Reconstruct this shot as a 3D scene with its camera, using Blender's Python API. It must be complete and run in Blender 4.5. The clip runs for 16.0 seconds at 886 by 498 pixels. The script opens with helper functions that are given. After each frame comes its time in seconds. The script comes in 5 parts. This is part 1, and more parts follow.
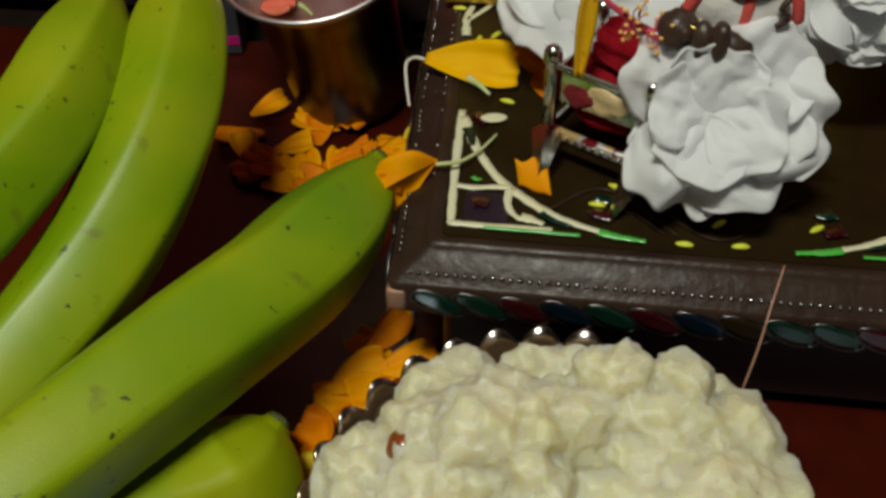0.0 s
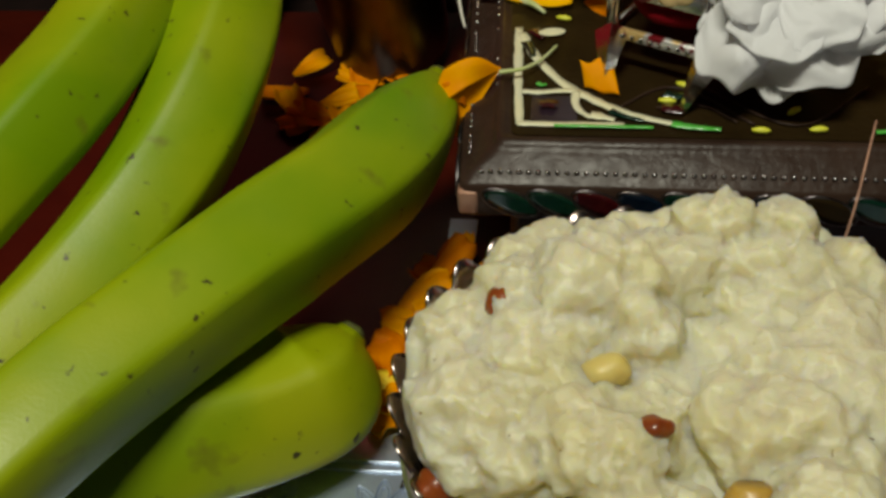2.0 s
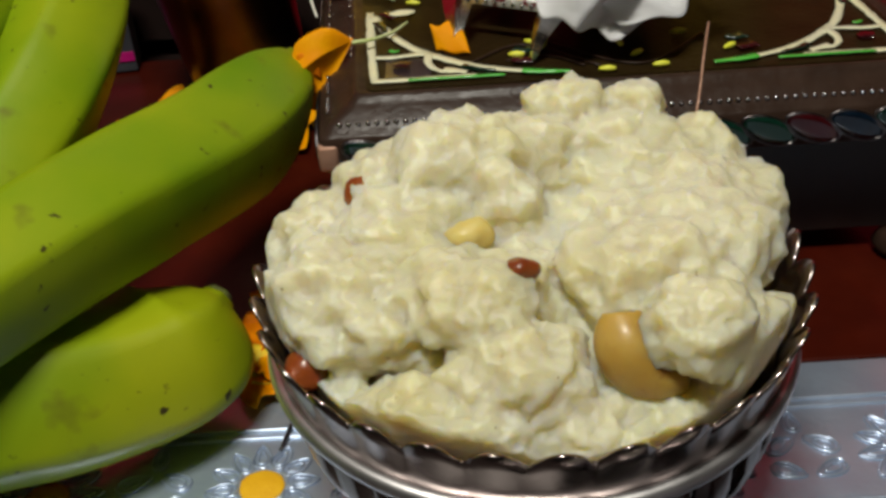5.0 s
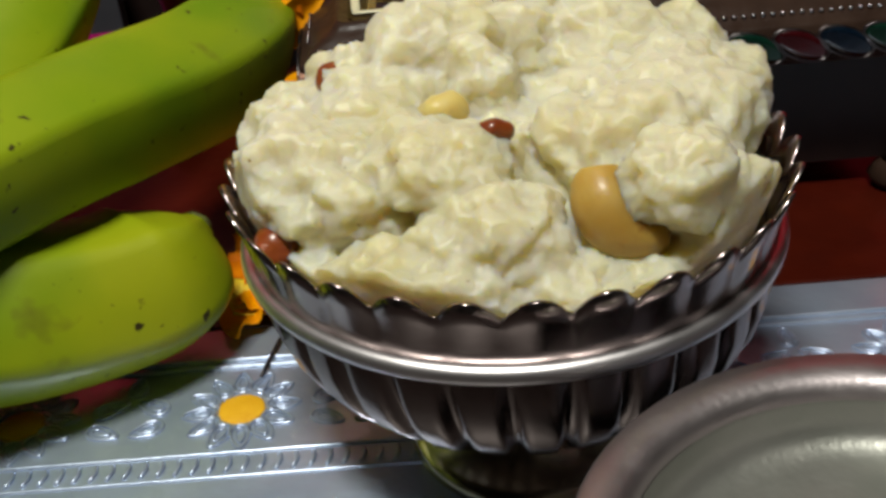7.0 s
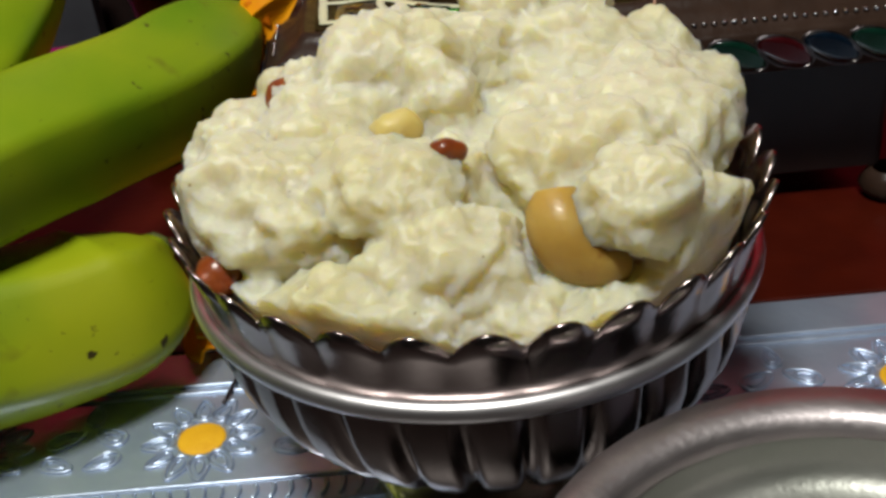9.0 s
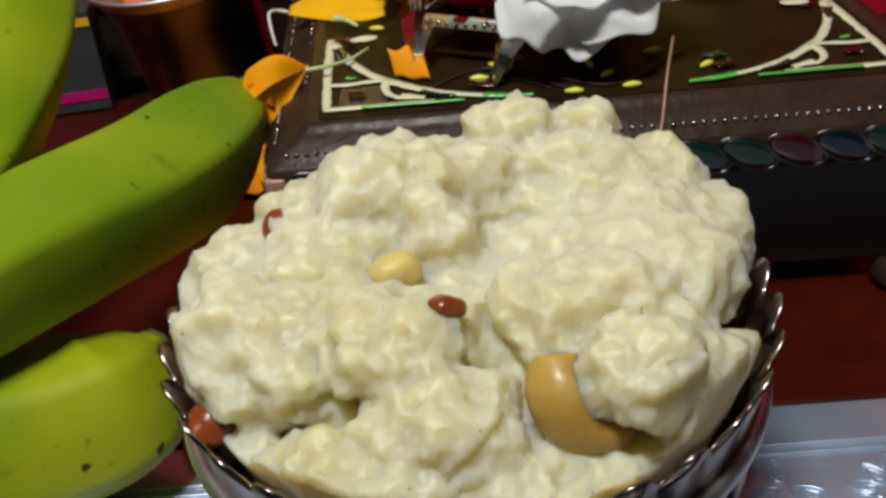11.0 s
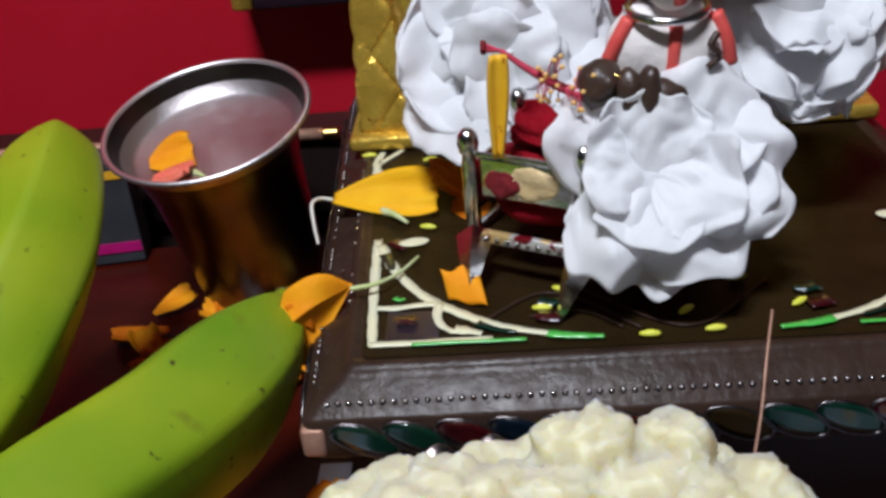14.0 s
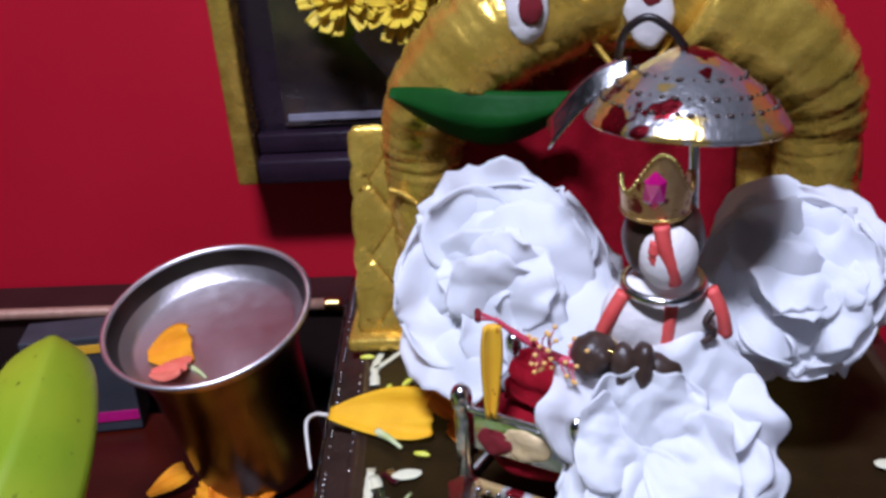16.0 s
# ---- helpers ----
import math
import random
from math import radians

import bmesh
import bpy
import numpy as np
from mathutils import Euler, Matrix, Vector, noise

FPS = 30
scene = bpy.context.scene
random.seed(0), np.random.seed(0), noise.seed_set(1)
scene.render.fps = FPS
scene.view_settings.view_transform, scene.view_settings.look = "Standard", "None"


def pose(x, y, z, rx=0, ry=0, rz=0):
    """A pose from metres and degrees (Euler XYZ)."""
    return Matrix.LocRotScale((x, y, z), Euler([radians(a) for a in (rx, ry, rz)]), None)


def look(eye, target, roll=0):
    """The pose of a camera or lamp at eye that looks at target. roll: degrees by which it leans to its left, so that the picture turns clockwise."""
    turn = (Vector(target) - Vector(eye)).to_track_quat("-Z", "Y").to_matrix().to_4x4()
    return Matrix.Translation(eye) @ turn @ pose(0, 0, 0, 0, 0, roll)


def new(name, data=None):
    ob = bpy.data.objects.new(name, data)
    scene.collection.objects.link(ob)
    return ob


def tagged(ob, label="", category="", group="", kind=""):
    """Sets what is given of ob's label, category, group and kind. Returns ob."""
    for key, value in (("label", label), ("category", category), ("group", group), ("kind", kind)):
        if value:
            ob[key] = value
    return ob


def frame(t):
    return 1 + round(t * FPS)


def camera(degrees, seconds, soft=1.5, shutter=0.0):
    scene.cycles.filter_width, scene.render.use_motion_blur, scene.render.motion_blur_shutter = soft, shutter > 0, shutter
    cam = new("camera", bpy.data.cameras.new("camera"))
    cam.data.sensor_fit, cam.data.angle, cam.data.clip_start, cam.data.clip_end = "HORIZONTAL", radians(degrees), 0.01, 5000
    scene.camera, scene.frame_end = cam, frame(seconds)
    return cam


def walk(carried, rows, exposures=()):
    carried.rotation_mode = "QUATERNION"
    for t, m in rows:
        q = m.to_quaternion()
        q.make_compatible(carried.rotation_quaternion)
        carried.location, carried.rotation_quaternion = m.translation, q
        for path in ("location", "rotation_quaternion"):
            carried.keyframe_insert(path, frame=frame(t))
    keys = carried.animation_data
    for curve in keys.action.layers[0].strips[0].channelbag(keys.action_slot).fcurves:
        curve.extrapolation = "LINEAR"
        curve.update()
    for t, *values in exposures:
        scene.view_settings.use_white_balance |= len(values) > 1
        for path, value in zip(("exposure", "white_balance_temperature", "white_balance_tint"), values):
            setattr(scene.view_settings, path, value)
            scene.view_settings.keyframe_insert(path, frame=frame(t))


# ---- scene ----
cam = camera(45.8, 16.0, soft=3.2)
# seconds, eye in metres, pitch, yaw and roll in degrees
PATH = [
    (0, 0.03535, 0.00973, 0.31236, -44.547, 8.815, -1.612),
    (0.5, 0.02344, 0.00311, 0.30331, -43.644, 9.067, -1.882),
    (1, 0.01761, -0.00479, 0.29274, -42.612, 9.579, -2.930),
    (1.5, 0.01505, -0.01334, 0.28177, -42.018, 9.403, -3.560),
    (2, 0.01594, -0.02182, 0.27122, -41.384, 9.019, -4.177),
    (2.5, 0.01804, -0.02803, 0.26304, -41.021, 7.946, -4.488),
    (3, 0.01710, -0.03756, 0.25909, -38.819, 5.294, -3.465),
    (5.5, 0.02321, -0.06041, 0.20989, -33.182, 0.551, -4.164),
    (6, 0.02354, -0.06601, 0.20123, -32.318, 0.598, -4.279),
    (6.5, 0.02461, -0.06922, 0.19221, -31.812, 0.709, -4.507),
    (7, 0.02710, -0.07058, 0.18469, -31.357, 1.158, -5.212),
    (7.5, 0.02872, -0.07014, 0.17983, -31.197, 1.226, -5.297),
    (8, 0.03174, -0.06701, 0.17771, -31.081, 1.253, -5.674),
    (10.5, 0.04369, -0.04307, 0.19856, -31.597, 2.060, -6.315),
    (11, 0.04324, -0.03739, 0.20556, -31.670, 2.411, -5.779),
    (11.5, 0.04327, -0.02926, 0.21161, -31.419, 3.104, -5.693),
    (12, 0.04314, -0.01951, 0.21732, -31.101, 3.640, -5.956),
    (12.5, 0.04258, -0.00816, 0.22091, -30.696, 4.080, -6.053),
    (13, 0.04142, 0.00225, 0.22461, -30.135, 4.336, -5.911),
    (13.5, 0.04123, 0.01165, 0.23012, -29.533, 4.538, -6.054),
    (14, 0.04038, 0.01985, 0.23626, -28.698, 4.488, -5.554),
    (14.5, 0.04081, 0.02767, 0.24418, -27.995, 4.539, -5.032),
    (15, 0.04199, 0.03439, 0.25446, -27.198, 4.578, -4.545),
    (15.5, 0.04456, 0.03956, 0.26734, -26.052, 4.594, -4.315),
    (16, 0.04774, 0.04598, 0.28418, -25.302, 4.827, -4.219),
]
EXPOSURES = [(0.0, -1.24, 7150, -4), (2.0, -1.16, 7600, -4), (3.0, -1.02, 7050, -2), (5.5, -0.87, 7150, 3), (8.0, -0.76, 6800, 4), (12.5, -0.82, 6650, 4), (14.0, -0.60, 5850, 9), (15.0, -0.46, 5300, 13), (16.0, -0.46, 5200, 20)]
walk(cam, [(t, pose(x, y, z, 90 + pitch, 0, yaw) @ pose(0, 0, 0, 0, 0, roll)) for t, x, y, z, pitch, yaw, roll in PATH], EXPOSURES)

# ---- light: one ceiling tube over the altar, a dim room round it ----
world = bpy.data.worlds.new("room_air")
world.use_nodes = True
world.node_tree.nodes["Background"].inputs[0].default_value = (0.9, 0.85, 0.8, 1)
world.node_tree.nodes["Background"].inputs[1].default_value = 0.0005
scene.world = world


def area_lamp(name, eye, target, size_x, size_y, watts, colour):
    data = bpy.data.lights.new(name, "AREA")
    data.shape, data.size, data.size_y, data.energy, data.color = "RECTANGLE", size_x, size_y, watts, colour
    ob = new(name, data)
    ob.matrix_world = look(eye, target)
    return ob


area_lamp("ceiling_tube", (-0.12, -0.22, 1.20), (0.02, 0.22, 0.05), 0.30, 0.09, 28.0, (1.0, 0.98, 0.98))


# ---- materials ----
def nodes_of(m):
    t = m.node_tree
    return t.nodes, t.links, t.nodes["Principled BSDF"]


def surface(name, base, other=None, rough=0.5, metal=0.0, scale=40.0, bump=0.0, bump_scale=None, spread=0.5,
            rough_var=0.0, subsurface=0.0, coat=0.0, spec=0.5, detail=6.0, bump_dist=0.001):
    """A painted, metal or organic surface: two colours mixed by noise, with fine relief. Scales are per metre."""
    m = bpy.data.materials.new(name)
    m.use_nodes = True
    n, l, p = nodes_of(m)
    p.inputs["Roughness"].default_value, p.inputs["Metallic"].default_value = rough, metal
    p.inputs["Specular IOR Level"].default_value = spec
    p.inputs["Coat Weight"].default_value = coat
    p.inputs["Coat Roughness"].default_value = 0.15
    if subsurface:
        p.inputs["Subsurface Weight"].default_value = subsurface
        p.inputs["Subsurface Radius"].default_value = (1.0, 0.78, 0.36)
        p.inputs["Subsurface Scale"].default_value = 0.016
    tc = n.new("ShaderNodeTexCoord")
    no = n.new("ShaderNodeTexNoise")
    no.inputs["Scale"].default_value, no.inputs["Detail"].default_value = scale, detail
    l.new(tc.outputs["Object"], no.inputs["Vector"])
    ramp = n.new("ShaderNodeValToRGB")
    ramp.color_ramp.elements[0].position, ramp.color_ramp.elements[1].position = 0.5 - spread / 2, 0.5 + spread / 2
    ramp.color_ramp.elements[0].color = (*base, 1)
    ramp.color_ramp.elements[1].color = (*(other or base), 1)
    l.new(no.outputs["Fac"], ramp.inputs["Fac"])
    l.new(ramp.outputs["Color"], p.inputs["Base Color"])
    if rough_var:
        mr = n.new("ShaderNodeMapRange")
        mr.inputs["To Min"].default_value, mr.inputs["To Max"].default_value = rough - rough_var, rough + rough_var
        no2 = n.new("ShaderNodeTexNoise")
        no2.inputs["Scale"].default_value = scale * 2.3
        l.new(tc.outputs["Object"], no2.inputs["Vector"])
        l.new(no2.outputs["Fac"], mr.inputs["Value"])
        l.new(mr.outputs["Result"], p.inputs["Roughness"])
    if bump:
        nb = n.new("ShaderNodeTexNoise")
        nb.inputs["Scale"].default_value, nb.inputs["Detail"].default_value = bump_scale or scale * 6, 5.0
        l.new(tc.outputs["Object"], nb.inputs["Vector"])
        b = n.new("ShaderNodeBump")
        b.inputs["Strength"].default_value, b.inputs["Distance"].default_value = bump, bump_dist
        l.new(nb.outputs["Fac"], b.inputs["Height"])
        l.new(b.outputs["Normal"], p.inputs["Normal"])
    return m


def add_spots(m, colour, scale, lo, hi, stretch=(1, 1, 1), seed=0.0):
    """Irregular marks of another colour over what the material has: bruises, smears of paste, stains."""
    n, l, p = nodes_of(m)
    tc = n.new("ShaderNodeTexCoord")
    mp = n.new("ShaderNodeMapping")
    mp.inputs["Scale"].default_value, mp.inputs["Location"].default_value = stretch, (seed, seed * 1.7, seed * 0.6)
    no = n.new("ShaderNodeTexNoise")
    no.inputs["Scale"].default_value, no.inputs["Detail"].default_value = scale, 3.0
    mr = n.new("ShaderNodeMapRange")
    mr.inputs["From Min"].default_value, mr.inputs["From Max"].default_value = lo, hi
    mix = n.new("ShaderNodeMixRGB")
    mix.inputs["Color2"].default_value = (*colour, 1)
    old = p.inputs["Base Color"].links[0].from_socket
    l.new(tc.outputs["Object"], mp.inputs["Vector"])
    l.new(mp.outputs["Vector"], no.inputs["Vector"])
    l.new(no.outputs["Fac"], mr.inputs["Value"])
    l.new(mr.outputs["Result"], mix.inputs["Fac"])
    l.new(old, mix.inputs["Color1"])
    l.new(mix.outputs["Color"], p.inputs["Base Color"])
    return m


def banana_skin():
    m = surface("banana_skin", (0.16, 0.28, 0.003), (0.34, 0.38, 0.010), rough=0.42, scale=16, spread=0.45, bump=0.10, bump_scale=900, rough_var=0.08, bump_dist=0.0004)
    add_spots(m, (0.10, 0.22, 0.004), 9, 0.55, 0.75, seed=3.0)
    add_spots(m, (0.13, 0.12, 0.010), 62, 0.65, 0.80, (1, 1, 1), 1.0)
    add_spots(m, (0.04, 0.028, 0.006), 190, 0.675, 0.74, (1, 1, 1), 5.0)
    return m


M = {
    "silver": surface("embossed_silver_sheet", (0.47, 0.57, 0.74), (0.60, 0.69, 0.84), rough=0.32, metal=0.72, scale=60, bump=0.32, bump_scale=350, rough_var=0.07, bump_dist=0.0006),
    "haldi": surface("turmeric_dab", (0.72, 0.36, 0.005), (0.80, 0.44, 0.01), rough=0.7, scale=250, bump=0.3, bump_scale=900),
    "bowl": surface("tarnished_silver_bowl", (0.38, 0.31, 0.30), (0.54, 0.46, 0.44), rough=0.20, metal=1.0, scale=50, rough_var=0.06, bump=0.05, bump_scale=500),
    # lighter than the bowl's silver: the lamp's broad highlight is put into the colour
    "bowl_band": surface("highlight_toned_silver_band", (0.80, 0.77, 0.78), (0.86, 0.83, 0.84), rough=0.40, metal=1.0, scale=50, rough_var=0.05, bump=0.05, bump_scale=400),
    # tarnish, and the flutes' dark reflections put into the base colour with it
    "bowl_body": surface("tarnished_flutes_dark_reflections", (0.26, 0.22, 0.21), (0.42, 0.36, 0.35), rough=0.22, metal=1.0, scale=45, rough_var=0.08, bump=0.06, bump_scale=300),
    "bowl_foot": surface("smooth_silver_foot", (0.60, 0.54, 0.38), (0.70, 0.64, 0.48), rough=0.20, metal=1.0, scale=40, rough_var=0.06, bump=0.04, bump_scale=300),
    # tumbler's outside: the dark room's reflection is put into the steel's base colour
    "steel": surface("steel_with_dark_reflections", (0.075, 0.058, 0.05), (0.13, 0.105, 0.095), rough=0.32, metal=1.0, scale=45, rough_var=0.06, bump=0.05, bump_scale=400),
    "matt_steel": surface("scrubbed_steel_inside", (0.50, 0.45, 0.46), (0.58, 0.53, 0.53), rough=0.42, metal=1.0, scale=70, rough_var=0.08, bump=0.10, bump_scale=700),
    "dish_inside": surface("pale_scrubbed_steel", (0.26, 0.28, 0.24), (0.44, 0.42, 0.40), rough=0.42, metal=0.8, scale=26, rough_var=0.1, bump=0.12, bump_scale=500),
    "throne": surface("small_silver_throne", (0.60, 0.59, 0.58), (0.72, 0.71, 0.70), rough=0.20, metal=1.0, scale=150, rough_var=0.08, bump=0.15, bump_scale=700),
    "pasted": add_spots(add_spots(surface("silver_with_paste", (0.60, 0.59, 0.58), (0.72, 0.71, 0.70), rough=0.30, metal=0.55, scale=150, bump=0.2, bump_scale=700),
                        (0.75, 0.52, 0.22), 75, 0.50, 0.54, seed=2.0), (0.20, 0.006, 0.012), 80, 0.57, 0.60, seed=6.0),
    "engraved": add_spots(add_spots(surface("engraved_silver", (0.40, 0.39, 0.39), (0.56, 0.54, 0.54), rough=0.26, metal=0.85, scale=150, bump=0.4, bump_scale=420),
                          (0.72, 0.50, 0.14), 60, 0.50, 0.53, seed=2.0), (0.18, 0.006, 0.012), 62, 0.575, 0.59, seed=6.0),
    "maroon": surface("maroon_lacquered_tray", (0.032, 0.003, 0.0012), (0.058, 0.006, 0.002), rough=0.32, scale=40, rough_var=0.08, spec=0.3, bump=0.1, bump_scale=300),
    "banana": banana_skin(),
    "banana_nub": surface("banana_tip_dry", (0.10, 0.13, 0.01), (0.04, 0.03, 0.01), rough=0.8, scale=400, bump=0.4, bump_scale=900),
    "halwa": add_spots(add_spots(surface("semolina_halwa", (0.57, 0.525, 0.335), (0.66, 0.63, 0.475), rough=0.46, scale=30, detail=1.5, spread=0.50, bump=0.25, bump_scale=1500, subsurface=1.0, spec=0.40, bump_dist=0.0004, rough_var=0.16), (0.54, 0.48, 0.22), 30, 0.56, 0.80, seed=4.0), (0.30, 0.22, 0.12), 330, 0.735, 0.76, seed=9.0),
    "raisin": surface("fried_raisin", (0.30, 0.070, 0.010), (0.12, 0.016, 0.004), rough=0.36, scale=160, bump=0.3, bump_scale=400, coat=0.4),
    "pale_cashew": surface("pale_yellow_cashew", (0.58, 0.42, 0.12), (0.62, 0.50, 0.20), rough=0.4, scale=150, subsurface=0.5, bump=0.2, bump_scale=500),
    "cashew": surface("ghee_fried_cashew", (0.33, 0.17, 0.020), (0.46, 0.30, 0.070), rough=0.42, scale=90, subsurface=0.7, coat=0.08, bump=0.25, bump_scale=300),
    "chowki": surface("dark_bronze_foil", (0.024, 0.013, 0.009), (0.042, 0.024, 0.017), rough=0.34, metal=0.0, scale=70, rough_var=0.16, spec=0.15, bump=0.5, bump_scale=260, bump_dist=0.0006),
    "chowki_top": surface("dark_bronze_panel", (0.013, 0.0075, 0.0025), (0.024, 0.0145, 0.005), rough=0.36, metal=0.0, scale=55, rough_var=0.08, spec=0.07, bump=0.2, bump_scale=500),
    "drop_edge": surface("worn_dark_tin_edge", (0.10, 0.09, 0.09), (0.20, 0.18, 0.18), rough=0.30, metal=1.0, scale=300, bump=0.3, bump_scale=600),
    "bead": surface("worn_tin_bead", (0.42, 0.40, 0.40), (0.58, 0.55, 0.54), rough=0.25, metal=1.0, scale=400),
    "enamel_white": surface("cream_enamel", (0.66, 0.66, 0.50), (0.74, 0.70, 0.44), rough=0.35, scale=110, bump=0.2, bump_scale=500),
    "enamel_green": surface("green_enamel", (0.002, 0.014, 0.009), (0.004, 0.030, 0.016), rough=0.16, scale=150, coat=0.6),
    "glitter_green": surface("bright_green_enamel", (0.06, 0.42, 0.04), (0.12, 0.50, 0.10), rough=0.25, scale=300, coat=0.5),
    "enamel_red": surface("maroon_enamel", (0.022, 0.002, 0.003), (0.05, 0.003, 0.005), rough=0.18, scale=150, coat=0.6),
    "enamel_blue": surface("dark_blue_enamel", (0.002, 0.005, 0.011), (0.003, 0.010, 0.020), rough=0.16, scale=150, coat=0.6),
    "copper_patch": surface("bare_copper_patch", (0.40, 0.21, 0.14), (0.48, 0.28, 0.20), rough=0.45, metal=0.4, scale=260, bump=0.3),
    "marigold": surface("marigold_petal", (0.72, 0.22, 0.000), (0.80, 0.34, 0.001), rough=0.7, spec=0.2, scale=95, bump=0.35, bump_scale=700, bump_dist=0.0005),
    "golden_petal": surface("golden_yellow_petal", (0.74, 0.36, 0.001), (0.80, 0.45, 0.004), rough=0.65, spec=0.2, scale=95, bump=0.35, bump_scale=700, bump_dist=0.0005),
    "marigold_deep": surface("deep_orange_petal", (0.60, 0.13, 0.000), (0.72, 0.22, 0.001), rough=0.7, spec=0.2, scale=95, bump=0.35, bump_scale=700, bump_dist=0.0005),
    "yellow_petal": surface("yellow_petal", (0.72, 0.50, 0.010), (0.80, 0.58, 0.03), rough=0.55, scale=120, subsurface=0.15, bump=0.35, bump_scale=700),
    "green_stalk": surface("pale_green_stalk", (0.42, 0.50, 0.14), (0.62, 0.66, 0.40), rough=0.5, scale=160),
    "white_stalk": surface("white_dry_stalk", (0.66, 0.64, 0.55), (0.74, 0.72, 0.66), rough=0.5, scale=160),
    "rice": surface("turmeric_rice", (0.66, 0.66, 0.02), (0.76, 0.76, 0.10), rough=0.5, scale=300, subsurface=0.1),
    "white_flower": surface("white_hibiscus_petal", (0.90, 0.90, 0.92), (0.93, 0.93, 0.94), spec=0.15, rough=0.8, scale=120, bump=0.2, bump_scale=260, bump_dist=0.0006),
    "gold": surface("crinkled_gold_paint", (0.52, 0.32, 0.035), (0.82, 0.56, 0.09), rough=0.27, metal=0.62, scale=70, rough_var=0.08, bump=0.6, bump_scale=70, bump_dist=0.003),
    "brass": surface("brass", (0.62, 0.40, 0.10), (0.70, 0.50, 0.18), rough=0.25, metal=1.0, scale=150),
    "red_wall": surface("red_painted_wall", (0.41, 0.002, 0.014), (0.46, 0.004, 0.020), rough=0.5, scale=9, bump=0.08, bump_scale=180, spec=0.4),
    "red_cloth": surface("crimson_velvet", (0.17, 0.001, 0.006), (0.24, 0.002, 0.010), spec=0.12, rough=0.8, scale=160, bump=0.4, bump_scale=900),
    "dark_wood": surface("dark_lacquered_wood", (0.010, 0.006, 0.005), (0.018, 0.009, 0.008), rough=0.4, scale=50, bump=0.1),
    "frame_dark": surface("black_frame_lacquer", (0.014, 0.008, 0.014), (0.024, 0.012, 0.022), rough=0.25, scale=60),
    "picture": surface("dim_print_under_glass", (0.012, 0.009, 0.014), (0.05, 0.032, 0.022), rough=0.12, scale=60, coat=0.5),
    "grey_print": surface("pale_grey_print", (0.20, 0.19, 0.23), (0.32, 0.30, 0.36), rough=0.3, scale=90),
    "leaf": surface("dark_green_leaf", (0.005, 0.046, 0.005), (0.008, 0.060, 0.007), rough=0.55, spec=0.10, scale=80, bump=0.25, bump_scale=260),
    "gem": surface("magenta_glass_gem", (0.42, 0.004, 0.14), (0.55, 0.01, 0.20), rough=0.08, scale=200, coat=1.0),
    "idol_brown": surface("dark_brown_idol_paint", (0.030, 0.017, 0.012), (0.055, 0.030, 0.020), rough=0.4, scale=150, bump=0.15),
    "idol_white": surface("white_sandal_paste", (0.72, 0.66, 0.64), (0.80, 0.76, 0.74), rough=0.6, scale=150, bump=0.3, bump_scale=500),
    "idol_red": surface("vermilion_stripe", (0.62, 0.06, 0.055), (0.70, 0.10, 0.08), rough=0.6, scale=200),
    "stamen": surface("crimson_stamen", (0.42, 0.02, 0.05), (0.60, 0.06, 0.12), rough=0.5, scale=300),
    "anther": surface("yellow_anther", (0.78, 0.42, 0.08), (0.85, 0.55, 0.20), rough=0.6, scale=300),
    "plaster": surface("room_plaster", (0.05, 0.046, 0.045), (0.07, 0.064, 0.062), rough=0.8, scale=4, bump=0.1, bump_scale=90),
    "cloth_grey": surface("grey_carton", (0.025, 0.027, 0.034), (0.04, 0.042, 0.05), rough=0.6, scale=80),
    "pink_petal": surface("pink_petal", (0.70, 0.10, 0.07), (0.76, 0.20, 0.12), rough=0.55, scale=160),
    "kumkum": surface("dark_red_powder", (0.14, 0.004, 0.008), (0.22, 0.008, 0.014), rough=0.9, scale=300, bump=0.5),
}


# ---- mesh helpers ----
def mesh_of(name, bm, materials, smooth=True):
    me = bpy.data.meshes.new(name)
    bmesh.ops.recalc_face_normals(bm, faces=bm.faces)
    bm.to_mesh(me)
    bm.free()
    for m in materials if isinstance(materials, (list, tuple)) else [materials]:
        me.materials.append(m)
    for f in me.polygons:
        f.use_smooth = smooth
    return me


def part(name, bm, material, parent=None, label="", smooth=True, at=None):
    ob = new(name, mesh_of(name, bm, material, smooth))
    if parent:
        ob.parent = parent
    if at is not None:
        ob.matrix_basis = at
    if label:
        tagged(ob, label)
    return ob


def thing(name, label, category, at=None, group="", kind=""):
    ob = new(name)
    ob.empty_display_size = 0.01
    if at is not None:
        ob.matrix_basis = at
    return tagged(ob, label, category, group, kind)


def single(name, bm, material, label, category, at=None, group="", kind="", smooth=True):
    return tagged(part(name, bm, material, None, "", smooth, at), label, category, group, kind)


def box_bm(x0, x1, y0, y1, z0, z1, bevel=0.0, bm=None, seg=2):
    bm = bm or bmesh.new()
    vs = [bm.verts.new((x, y, z)) for z in (z0, z1) for y in (y0, y1) for x in (x0, x1)]
    fs = [bm.faces.new([vs[i] for i in q]) for q in ((0, 2, 3, 1), (4, 5, 7, 6), (0, 1, 5, 4), (2, 6, 7, 3), (0, 4, 6, 2), (1, 3, 7, 5))]
    if bevel:
        es = list({e for f in fs for e in f.edges})
        bmesh.ops.bevel(bm, geom=es, offset=bevel, segments=seg, affect="EDGES", profile=0.5)
    return bm


